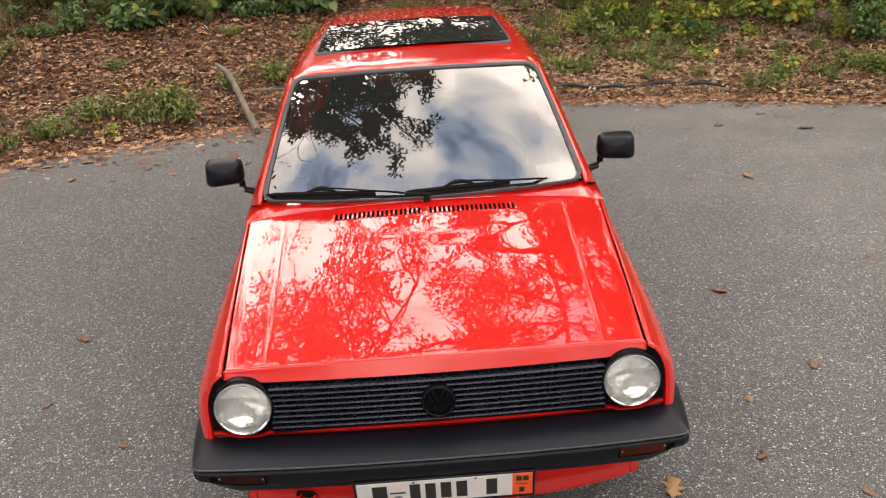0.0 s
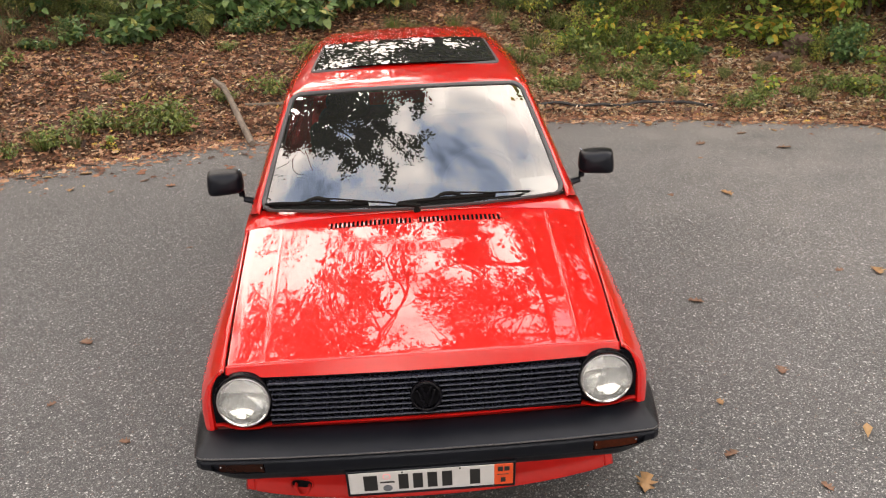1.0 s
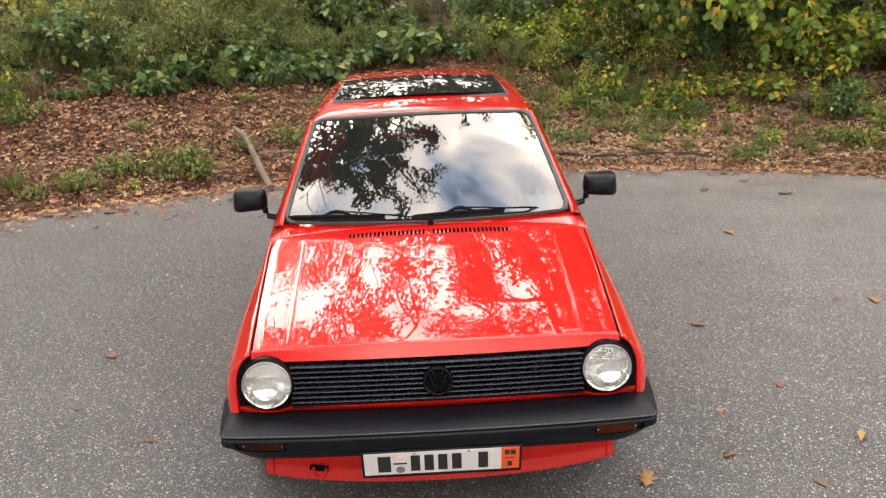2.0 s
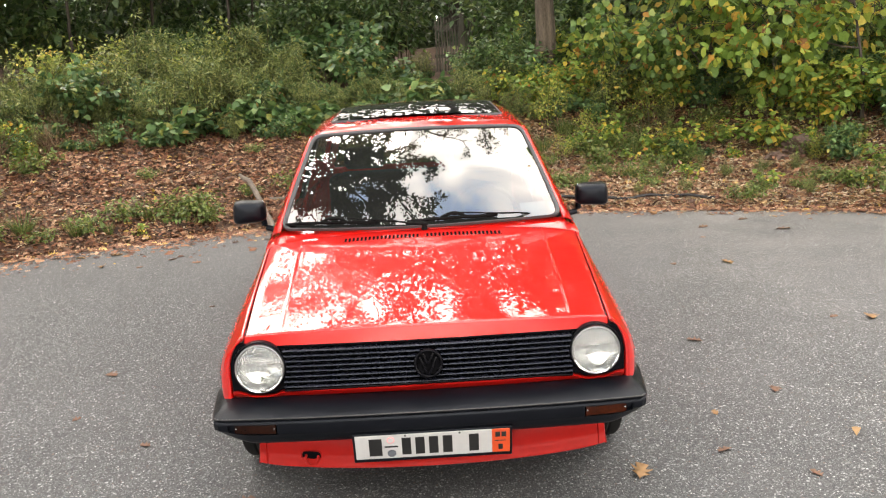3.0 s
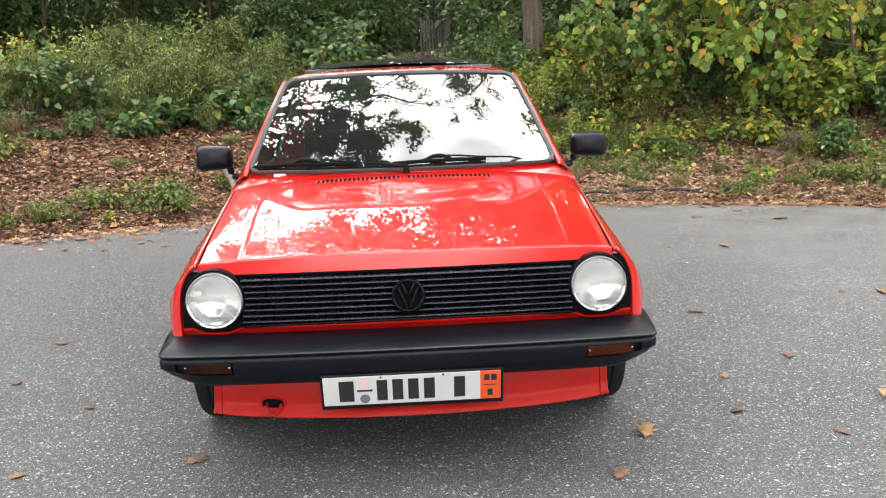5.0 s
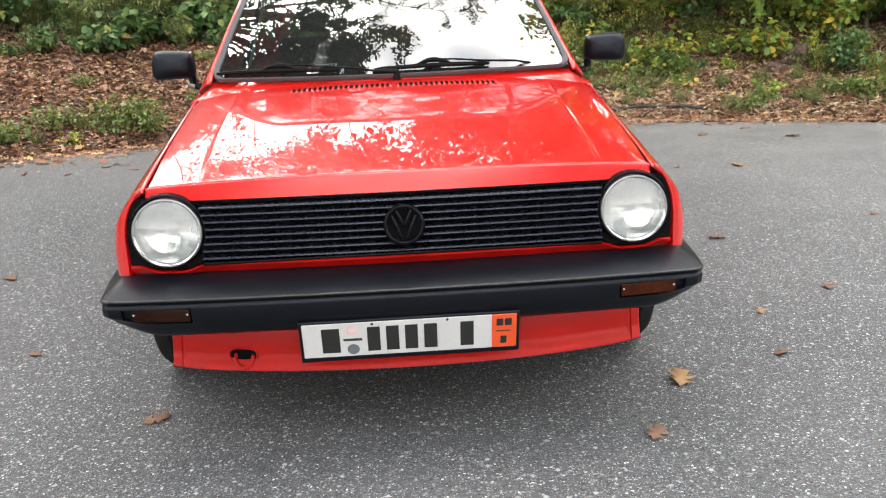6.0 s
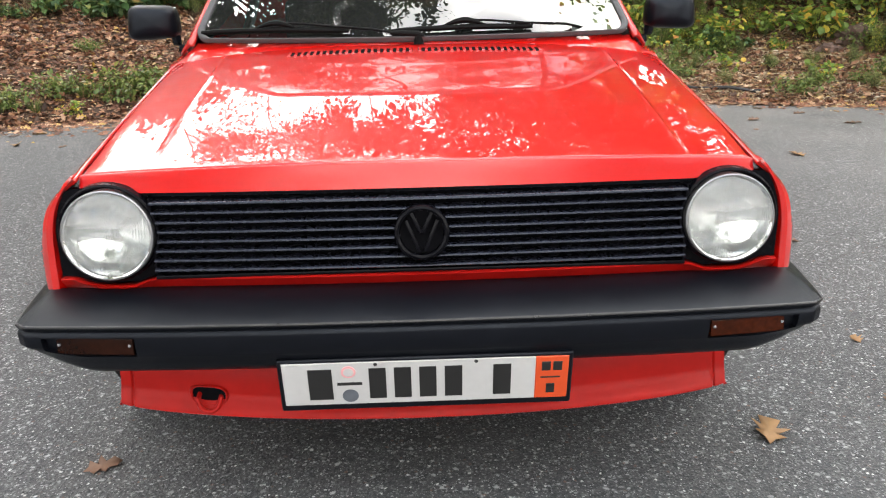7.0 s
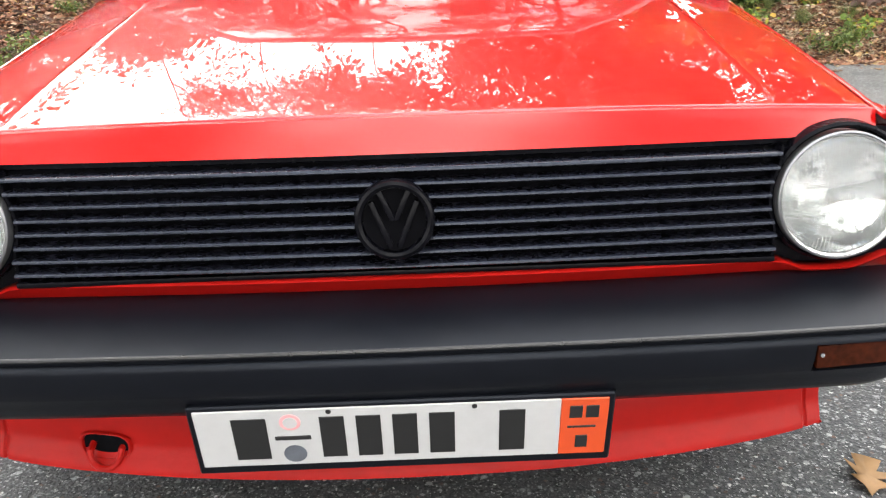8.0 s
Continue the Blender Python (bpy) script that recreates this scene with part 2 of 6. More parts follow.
MIRROR = material("mirror_glass", (0.9, 0.9, 0.9), rough=0.03, metal=1.0, vary=0.01)
CLOTH = material("grey_cloth", (0.05, 0.05, 0.055), rough=0.95, vary=0.25, scale=20, bump=0.3, bump_scale=600, spec=0.1)
PLATE_WHITE = material("plate_white", (0.47, 0.47, 0.47), rough=0.38, vary=0.04, scale=9)
PLATE_RED = material("plate_red", (0.60, 0.07, 0.016), rough=0.4, vary=0.05, scale=9)
INK = material("ink_black", (0.012, 0.012, 0.012), rough=0.5, vary=0.1)
SEAL_GREY = material("seal_grey", (0.10, 0.11, 0.13), rough=0.5, vary=0.2, scale=60)
SEAL_PINK = material("seal_pink", (0.75, 0.35, 0.36), rough=0.5, vary=0.1)
STICKER = material("sticker_red", (0.55, 0.09, 0.10), rough=0.5, vary=0.1)
PAPER = material("paper", (0.82, 0.83, 0.85), rough=0.7, vary=0.04)
AMBER = material("smoked_amber", (0.036, 0.007, 0.002), rough=0.12, vary=0.6, scale=14, bump=0.08, bump_scale=160, spec=0.16)
DARK_AMBER = material("smoked_brown", (0.014, 0.004, 0.002), rough=0.12, vary=0.6, scale=14, bump=0.08, bump_scale=160, spec=0.16)
WINDSCREEN = glass_material("windscreen_glass", (0.52, 0.56, 0.54), ior=3.0, gloss=0.004, ripple=0.03, dust=0.012)
SIDE_GLASS = glass_material("side_glass", (0.45, 0.50, 0.48), ior=1.7, gloss=0.01)
ROOF_GLASS = glass_material("sunroof_glass", (0.05, 0.065, 0.055), ior=2.2, gloss=0.01, dust=0.02)
BARK = material("bark", (0.07, 0.056, 0.046), rough=0.95, vary=0.45, scale=3.0, bump=1.0, bump_scale=14, stretch=(5, 5, 0.7), depth=0.015)
GREY_BARK = material("grey_bark", (0.105, 0.082, 0.061), rough=0.95, vary=0.85, scale=3.0, bump=1.0, bump_scale=9, stretch=(6, 6, 0.6), depth=0.03)
DEADWOOD = material("weathered_branch", (0.15, 0.122, 0.10), rough=0.9, vary=0.4, scale=6.0, bump=0.8, bump_scale=40, depth=0.012)
TWIG = material("green_brown_stem", (0.09, 0.085, 0.045), rough=0.85, vary=0.4, scale=10)
FENCE = material("grey_fence_wood", (0.085, 0.078, 0.062), rough=0.9, vary=0.35, scale=4, bump=0.4, bump_scale=30, stretch=(6, 6, 0.5))
SOIL = material("leaf_mould_soil", (0.095, 0.058, 0.040), rough=1.0, vary=0.5, scale=1.6, bump=1.0, bump_scale=22)
HOSE = material("black_hose", (0.012, 0.012, 0.013), rough=0.5, vary=0.2)
ROCK = material("red_brown_stone", (0.105, 0.066, 0.052), rough=0.95, vary=0.4, scale=5, bump=0.7, bump_scale=20)
ASPHALT = asphalt_material()
LITTER = leaf_material("dry_leaves", [(0.0, (0.035, 0.018, 0.012)), (0.25, (0.12, 0.050, 0.028)), (0.55, (0.25, 0.105, 0.055)), (0.8, (0.36, 0.19, 0.105)), (0.95, (0.52, 0.35, 0.23)), (1.0, (0.5, 0.33, 0.06))], 0.7, 0.12)
TAN_LEAF = leaf_material("tan_fallen_leaf", [(0.0, (0.24, 0.125, 0.055)), (0.5, (0.36, 0.215, 0.095)), (1.0, (0.48, 0.34, 0.18))], 0.6, 0.15)
BROWN_LEAF = leaf_material("brown_fallen_leaf", [(0.0, (0.13, 0.068, 0.042)), (1.0, (0.30, 0.175, 0.115))], 0.7, 0.1)
GREEN = leaf_material("green_leaves", [(0.0, (0.036, 0.088, 0.034)), (0.5, (0.092, 0.175, 0.056)), (0.85, (0.155, 0.255, 0.085)), (0.97, (0.36, 0.33, 0.08)), (1.0, (0.34, 0.17, 0.07))])
DARK_GREEN = leaf_material("dark_green_leaves", [(0.0, (0.030, 0.064, 0.020)), (0.6, (0.078, 0.145, 0.040)), (1.0, (0.18, 0.24, 0.07))])
WISPY = leaf_material("grey_green_leaves", [(0.0, (0.075, 0.125, 0.040)), (0.6, (0.19, 0.235, 0.068)), (0.92, (0.35, 0.37, 0.12)), (1.0, (0.48, 0.44, 0.18))])
# Yellow-green leaves, paled so their colour carries the sunlight on the bank.
SUNLIT_GREEN = leaf_material("sunlit_yellow_green_leaves", [(0.0, (0.15, 0.21, 0.05)), (0.5, (0.33, 0.40, 0.09)), (0.85, (0.55, 0.53, 0.12)), (1.0, (0.68, 0.45, 0.11))], 0.42, 0.45)
MAPLE = leaf_material("maple_leaves", [(0.0, (0.055, 0.115, 0.030)), (0.6, (0.15, 0.255, 0.062)), (0.88, (0.32, 0.39, 0.09)), (0.96, (0.60, 0.46, 0.10)), (1.0, (0.5, 0.24, 0.07))], 0.4, 0.40)
# Leaf colours darkened to hold the shade of crowns and far woods.
SHADED_CANOPY = leaf_material("shade_dark_canopy_leaves", [(0.0, (0.014, 0.032, 0.010)), (0.6, (0.036, 0.068, 0.018)), (1.0, (0.08, 0.11, 0.03))], 0.55, 0.10)
AUTUMN = leaf_material("yellow_green_leaves", [(0.0, (0.11, 0.19, 0.042)), (0.52, (0.25, 0.38, 0.08)), (0.79, (0.43, 0.49, 0.095)), (0.91, (0.74, 0.56, 0.10)), (0.965, (0.62, 0.30, 0.07)), (1.0, (0.32, 0.13, 0.06))], 0.4, 0.46)
WEED = leaf_material("weed_leaves", [(0.0, (0.07, 0.11, 0.026)), (0.6, (0.15, 0.21, 0.05)), (0.85, (0.26, 0.30, 0.08)), (1.0, (0.36, 0.26, 0.11))])
STRAW = leaf_material("dry_stalks", [(0.0, (0.075, 0.045, 0.026)), (0.6, (0.16, 0.10, 0.055)), (1.0, (0.29, 0.21, 0.12))], 0.8, 0.2)
PALE_STRAW = leaf_material("pale_dry_grass", [(0.0, (0.16, 0.10, 0.055)), (0.4, (0.36, 0.27, 0.17)), (0.8, (0.52, 0.42, 0.29)), (1.0, (0.62, 0.54, 0.42))], 0.8, 0.15)
GRASS = leaf_material("grass_blades", [(0.0, (0.045, 0.085, 0.018)), (0.6, (0.10, 0.16, 0.035)), (1.0, (0.26, 0.22, 0.10))])


# ---- mesh helpers ----
def lerp(a, b, k):
    return a + (b - a) * k


def ease(a, b, x):
    k = min(1.0, max(0.0, (x - a) / (b - a)))
    return k * k * (3 - 2 * k)


def curve_at(points, x):
    """A smooth value at x through (x, value) pairs."""
    if x <= points[0][0]:
        return points[0][1]
    for (x0, v0), (x1, v1) in zip(points, points[1:]):
        if x <= x1:
            return lerp(v0, v1, (x - x0) / (x1 - x0))
    return points[-1][1]


def grid(rows, close=False):
    """A bmesh sheet over rows of points; close joins the last row to the first."""
    bm = bmesh.new()
    vs = [[bm.verts.new(p) for p in row] for row in rows]
    n = len(vs)
    for i in range(n if close else n - 1):
        a, b = vs[i], vs[(i + 1) % n]
        for j in range(len(a) - 1):
            bm.faces.new((a[j], a[j + 1], b[j + 1], b[j]))
    bmesh.ops.remove_doubles(bm, verts=bm.verts, dist=1e-5)
    bmesh.ops.recalc_face_normals(bm, faces=bm.faces)
    return bm


def box(x0, x1, y0, y1, z0, z1, bevel=0.0, segments=2):
    bm = bmesh.new()
    bmesh.ops.create_cube(bm, size=1.0)
    for v in bm.verts:
        v.co = Vector((lerp(x0, x1, v.co.x + 0.5), lerp(y0, y1, v.co.y + 0.5), lerp(z0, z1, v.co.z + 0.5)))
    if bevel:
        bmesh.ops.bevel(bm, geom=list(bm.edges), offset=bevel, segments=segments, affect="EDGES", profile=0.6)
    return bm


def lathe(profile, turns=40, axis="y"):
    """Turns (radius, along) pairs round an axis."""
    rows = []
    for k in range(turns):
        a = 2 * math.pi * k / turns
        c, s = math.cos(a), math.sin(a)
        rows.append([(r * c, h, r * s) if axis == "y" else (h, r * c, r * s) if axis == "x" else (r * c, r * s, h) for r, h in profile])
    return grid(rows, close=True)


def tube(points, radii, sides=8, flat=1.0):
    """A tapered tube along points."""
    pts = [Vector(p) for p in points]
    rows = []
    for i, p in enumerate(pts):
        d = (pts[min(i + 1, len(pts) - 1)] - pts[max(i - 1, 0)]).normalized()
        side = d.cross((0, 0, 1) if abs(d.z) < 0.9 else (1, 0, 0)).normalized()
        up = side.cross(d)
        r = radii[i] if isinstance(radii, (list, tuple)) else radii
        rows.append([p + side * (r * math.cos(2 * math.pi * k / sides)) + up * (r * flat * math.sin(2 * math.pi * k / sides)) for k in range(sides + 1)])
    bm = grid(rows)
    for row in (rows[0], rows[-1]):
        bm.faces.new([bm.verts.new(p) for p in row[:-1]])
    bmesh.ops.remove_doubles(bm, verts=bm.verts, dist=1e-5)
    bmesh.ops.recalc_face_normals(bm, faces=bm.faces)
    return bm


def joined(*parts_):
    """Several bmeshes of one part as one."""
    out_ = bmesh.new()
    for b in parts_:
        tmp = bpy.data.meshes.new("tmp")
        b.to_mesh(tmp)
        b.free()
        out_.from_mesh(tmp)
        bpy.data.meshes.remove(tmp)
    return out_


def to_mesh(name, bm, mat, smooth=35):
    me = bpy.data.meshes.new(name)
    bm.to_mesh(me)
    bm.free()
    me.materials.append(mat)
    if smooth:
        me.shade_smooth()
        me.set_sharp_from_angle(angle=radians(smooth))
    return me


def part(name, bm, mat, parent, label="", thick=0.0, smooth=35):
    """One mesh object under a thing or a part."""
    ob = new(name, to_mesh(name, bm, mat, smooth))
    ob.parent = parent
    if thick:
        s = ob.modifiers.new("thickness", "SOLIDIFY")
        s.thickness, s.offset = thick, -1
    return tagged(ob, label)


def thing(name, label, category, group="", kind="", at=(0, 0, 0)):
    ob = new(name)
    ob.location = at
    ob.empty_display_size = 0.2
    return tagged(ob, label, category, group, kind)


def single(name, bm, mat, label, category, group="", kind="", smooth=35):
    return tagged(new(name, to_mesh(name, bm, mat, smooth)), label, category, group, kind)


def leaf_mesh(name, template, faces, spots, mat):
    """One mesh of many leaves: spots are 4 x 4 matrices, template and faces one leaf."""
    t = np.c_[np.array(template, float), np.ones(len(template))]
    m = np.array(spots, float)
    v = np.einsum("nij,kj->nki", m, t)[:, :, :3].reshape(-1, 3)
    k = len(template)
    loops = np.concatenate([np.array(f) for f in faces])
    sizes = np.array([len(f) for f in faces])
    n = len(m)
    all_loops = (loops[None] + (np.arange(n) * k)[:, None]).ravel()
    all_sizes = np.tile(sizes, n)
    me = bpy.data.meshes.new(name)
    me.vertices.add(len(v))
    me.vertices.foreach_set("co", v.ravel())
    me.loops.add(len(all_loops))
    me.loops.foreach_set("vertex_index", all_loops.astype(np.int32))
    me.polygons.add(len(all_sizes))
    me.polygons.foreach_set("loop_start", np.r_[0, np.cumsum(all_sizes)[:-1]].astype(np.int32))
    me.polygons.foreach_set("loop_total", all_sizes.astype(np.int32))
    me.update(calc_edges=True)
    me.materials.append(mat)
    return me


# One leaf, of unit length along +y, bent along its midrib.
OVAL = ([(0, 0, 0), (-0.27, 0.4, 0.07), (-0.15, 0.78, 0.02), (0, 1, -0.10), (0.15, 0.78, 0.02), (0.27, 0.4, 0.07), (0, 0.5, -0.02)],
        [(0, 6, 1), (1, 6, 2), (2, 6, 3), (0, 5, 6), (5, 4, 6), (4, 3, 6)])
SLIM = ([(0, 0, 0), (-0.12, 0.45, 0.03), (0, 1, -0.14), (0.12, 0.45, 0.03)], [(0, 3, 2), (0, 2, 1)])
LOBED = ([(0, 0, 0), (-0.30, -0.06, 0.04), (-0.40, 0.20, 0.0), (-0.50, 0.44, -0.06), (-0.36, 0.60, 0.02), (-0.24, 0.78, -0.04), (0, 1, -0.12), (0.24, 0.78, -0.04), (0.36, 0.60, 0.02),
          (0.50, 0.44, -0.06), (0.40, 0.20, 0.0), (0.30, -0.06, 0.04), (0, 0.40, 0.06)],
         [(12, i, i + 1) for i in range(0, 11)] + [(12, 11, 0)])
SCRAP = ([(0, 0, 0), (-0.30, 0.5, 0.10), (0, 1, -0.04), (0.30, 0.5, 0.10)], [(0, 3, 2), (0, 2, 1)])
HEART = ([(0, 0, 0), (-0.30, -0.06, 0.05), (-0.44, 0.25, 0.02), (-0.30, 0.6, -0.02), (0, 1, -0.16), (0.30, 0.6, -0.02), (0.44, 0.25, 0.02), (0.30, -0.06, 0.05), (0, 0.4, 0.0)],
         [(8, i, i + 1) for i in range(0, 7)] + [(8, 7, 0)])
OAK = ([(0, 0, 0.0), (-0.10, 0.15, 0.05), (-0.30, 0.22, 0.12), (-0.12, 0.36, 0.03), (-0.38, 0.52, 0.16), (-0.14, 0.62, 0.03), (-0.22, 0.84, 0.10), (0, 1, 0.02),
        (0.22, 0.84, 0.10), (0.14, 0.62, 0.03), (0.38, 0.52, 0.14), (0.12, 0.36, 0.03), (0.30, 0.22, 0.10), (0.10, 0.15, 0.05), (0, 0.5, 0.0)],
       [(14, i, i + 1) for i in range(0, 13)] + [(14, 13, 0)])
BLADE = ([(-0.012, 0, 0), (0.012, 0, 0), (0.011, 0.45, 0.05), (-0.011, 0.45, 0.05), (0, 1, 0.28)], [(0, 1, 2, 3), (3, 2, 4)])


def turns(rng, n):
    """n random full turns."""
    q = rng.normal(size=(n, 4))
    q /= np.linalg.norm(q, axis=1)[:, None]
    w, x, y, z = q.T
    return np.stack([np.stack([1 - 2 * (y * y + z * z), 2 * (x * y - z * w), 2 * (x * z + y * w)], -1),
                     np.stack([2 * (x * y + z * w), 1 - 2 * (x * x + z * z), 2 * (y * z - x * w)], -1),
                     np.stack([2 * (x * z - y * w), 2 * (y * z + x * w), 1 - 2 * (x * x + y * y)], -1)], 1)


def facing(ahead, up):
    """Rotations whose y points ahead and whose z leans to up."""
    a = ahead / np.linalg.norm(ahead, axis=1)[:, None]
    s = np.cross(a, up)
    s /= np.linalg.norm(s, axis=1)[:, None] + 1e-9
    return np.stack([s, a, np.cross(s, a)], -1)


def spots_of(places, rot, sizes):
    m = np.zeros((len(places), 4, 4))
    m[:, :3, :3] = rot * np.asarray(sizes)[:, None, None]
    m[:, :3, 3] = places
    m[:, 3, 3] = 1
    return m


# ---- ground: a round end of road in front of a wooded bank ----
HUB, ROUND = (0.4, -1.95), 8.6


def beyond(x, y):
    """Metres past the edge of the asphalt (negative on it): a turning circle, and the road that leads to it."""
    circle = math.hypot(x - HUB[0], y - HUB[1]) - ROUND
    road_ = max(abs(x - HUB[0]) - 4.2, y - HUB[1])
    return min(circle, road_)


def bank(x, y):
    """The height of the soil: a bank that is steeper on the side of the log."""
    d = beyond(x, y)
    k = ease(-0.5, 3.0, x)
    left = curve_at([(0, 0), (0.8, 0.33), (2.2, 0.85), (4.0, 1.35), (8, 2.0), (20, 2.6), (80, 4.0)], d)
    right = curve_at([(0, 0), (1.0, 0.20), (1.9, 0.42), (3.2, 1.15), (5, 1.6), (8, 2.0), (20, 2.6), (80, 4.0)], d)
    h = lerp(left, right, k)
    rough_ = min(1.0, max(0.0, d) / 0.8)
    return h - 0.035 * (1 - ease(-0.05, 0.3, d)) + rough_ * (0.10 * noise.noise((x * 0.7, y * 0.7, 3.0)) + 0.03 * noise.noise((x * 3.1, y * 3.1, 7.0)))


def ground_mesh():
    """One sheet out to the horizon: fine near the bank that is seen, coarse beyond."""
    xs = [-900, -400, -150, -70, -40, -25, -17] + [-12 + 0.2 * i for i in range(125)] + [18, 25, 40, 70, 150, 400, 900]
    ys = [-900, -400, -150, -70, -40, -25, -16, -12, -9, -6, -4, -2, 0, 1.5, 3] + [4 + 0.2 * i for i in range(66)] + [18, 20, 24, 30, 40, 70, 150, 400, 900]
    return grid([[(x, y, bank(x, y)) for x in xs] for y in ys])


single("ground", ground_mesh(), SOIL, "brown leaf-covered soil of a wooded bank", "ground", kind="structure", smooth=60)

rim = []
for k in range(161):
    a = 2 * math.pi * k / 160
    rim.append((HUB[0] + math.cos(a) * (ROUND + 0.10 * noise.noise((math.cos(a) * 9, math.sin(a) * 9, 1.0))),
                HUB[1] + math.sin(a) * (ROUND + 0.10 * noise.noise((math.cos(a) * 9, math.sin(a) * 9, 1.0)))))
road_rows = [[(lerp(HUB[0], x, f), lerp(HUB[1], y, f), -0.012 * ease(0.97, 1.0, f)) for x, y in rim] for f in (0.001, 0.25, 0.5, 0.7, 0.85, 0.93, 0.97, 1.0)]
single("road", grid(road_rows), ASPHALT, "worn grey asphalt with pale stone chips", "road", kind="structure", smooth=0)
lane = grid([[(HUB[0] - 4.2, y, -0.005), (HUB[0] + 4.2, y, -0.005)] for y in (-27, -20, -14, -8)])
single("road_lane", lane, ASPHALT, "worn grey asphalt lane leading to the turning circle", "road", kind="structure", smooth=0)


# ---- the car: front bumper towards -y, centre line x = 0 ----
car = thing("car", "bright red two-door hatchback parked on the asphalt", "car")


def gap_x(y):
    return curve_at([(0.10, 0.655), (1.15, 0.722), (1.30, 0.735)], y)


def hood_mid(y):
    return curve_at([(0.13, 0.7115), (0.155, 0.7165), (0.3, 0.743), (0.6, 0.793), (0.85, 0.832), (1.035, 0.860), (1.13, 0.873)], y)


def hood_drop(y):
    return curve_at([(0.13, 0.014), (1.13, 0.042)], y)


def crease_x(y):
    return lerp(0.522, 0.560, (y - 0.13) / 1.0)


def hood_z(x, y):
    a, c, g = abs(x), crease_x(y), gap_x(y)
    d = hood_drop(y)
    drop = d * (a / g) ** 2.6
    ridge = 0.0018 * math.exp(-(((a - c) / 0.0042) ** 2)) * ease(0.13, 0.2, y)
    arc = 0.80 + 0.70 * x * x
    swell = 0.0028 * ease(arc, arc + 0.045, y)
    return hood_mid(y) - drop + ridge + swell


def sym(xs):
    return [-x for x in reversed(xs) if x > 1e-6] + list(xs)


def hood_xs(y):
    c, g = crease_x(y), gap_x(y) - 0.0075
    return sym([0, 0.08, 0.16, 0.24, 0.32, 0.40, 0.46, c - 0.022, c - 0.011, c - 0.005, c, c + 0.005, c + 0.011, c + 0.022, lerp(c, g, 0.4), lerp(c, g, 0.7), g - 0.01, g - 0.003, g])


def bow(x):
    """The front of the car is bowed a little in plan."""
    return 0.022 * (abs(x) / 0.66) ** 2


hood_rows = []
for y in (0.135, 0.14, 0.15, 0.165, 0.2, 0.26, 0.34, 0.42, 0.5, 0.58, 0.66, 0.74, 0.80, 0.84, 0.88, 0.92, 0.96, 1.0, 1.03, 1.05, 1.08, 1.11, 1.122, 1.125):
    xs = hood_xs(y)
    row = []
    for i, x in enumerate(xs):
        z = hood_z(x, y) - (0.006 if i in (0, len(xs) - 1) else 0.0015 if i in (1, len(xs) - 2) else 0) - (0.008 if y == 1.125 else 0)
        row.append((x, y + bow(x) * (1 - ease(0.14, 0.5, y)), z))
    hood_rows.append(row)
hood = part("hood", grid(hood_rows), RED, car, "glossy red bonnet reflecting trees and cloud", thick=0.012, smooth=30)

# The bonnet's turned-down front edge, stepped up over the headlights.
fascia_rows = []
fx = sym([0, 0.1, 0.2, 0.3, 0.4, 0.47, 0.50, 0.515, 0.525, 0.534, 0.542, 0.55, 0.558, 0.566, 0.575, 0.59, 0.62, 0.645, 0.6525])
for back, share in ((0.135, 0.0), (0.1312, 0.010), (0.1285, 0.045), (0.127, 0.11), (0.0, 0.4), (0.0, 0.7), (0.0, 0.96), (0.0, 1.0), (0.012, 1.02)):
    row = []
    for x in fx:
        zt, zb = hood_z(x, 0.135) - 0.0015, 0.664 + 0.0085 * ease(0.534, 0.574, abs(x))
        z = lerp(zt, zb, share)
        row.append((x, (back if share < 0.2 else 0.127 - 0.40 * (zt - 0.0045 - max(z, zb)) + back) + bow(x), z))
    fascia_rows.append(row)
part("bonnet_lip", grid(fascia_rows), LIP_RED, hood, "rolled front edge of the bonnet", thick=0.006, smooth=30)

# Air slots at the bonnet's rear edge: two rows, shade painted by dark sheets, red bars between.
vents = part("cowl_vent", joined(*[grid([[(x, y, hood_z(x, y) + 0.0012) for x in np.linspace(a, b, 12)] for y in (1.012, 1.036, 1.060)]) for a, b in ((-0.362, -0.008), (0.008, 0.362))]), DEEP, hood, "slotted air intake, its shade painted by dark sheets")
bar_mesh = None
for side in (-1, 1):
    for k in range(20):
        x = side * (0.0135 + 0.0182 * k)
        if bar_mesh is None:
            bar_mesh = to_mesh("vent_bar", box(-0.0042, 0.0042, 1.010, 1.062, 0, 0.0045, 0.001, 1), RED)
        b = new("vent_bar", bar_mesh)
        b.parent = vents
        b.location = (x, 0, hood_z(x, 1.036) + 0.0005)
        b.rotation_euler = (0, 0, 0)
        b.matrix_basis = Matrix.Translation((x, 1.036, hood_z(x, 1.036) - 0.0006)) @ Matrix.Rotation(math.atan2(hood_z(x, 1.06) - hood_z(x, 1.012), 0.048), 4, "X") @ Matrix.Translation((0, -1.036, 0))


# Side panels: columns from the lower edge, with the wheel openings, up to the belt line.
WIPER = material("wiper_black", (0.005, 0.005, 0.005), rough=0.6, vary=0.2, spec=0.08)
WHEELS = (0.735, 3.07)
ARCH, AXLE = 0.298, 0.268


def belt(y):
    if y < 1.2:
        return hood_z(gap_x(max(y, 0.135)), max(y, 0.135)) - 0.005
    return curve_at([(1.2, 0.832), (1.32, 0.852), (2.4, 0.885), (3.62, 0.93)], y)


def belt_x(y):
    return gap_x(y) + 0.002 if y < 1.2 else curve_at([(1.2, 0.727), (1.4, 0.742), (2.4, 0.735), (3.2, 0.70), (3.62, 0.655)], y)


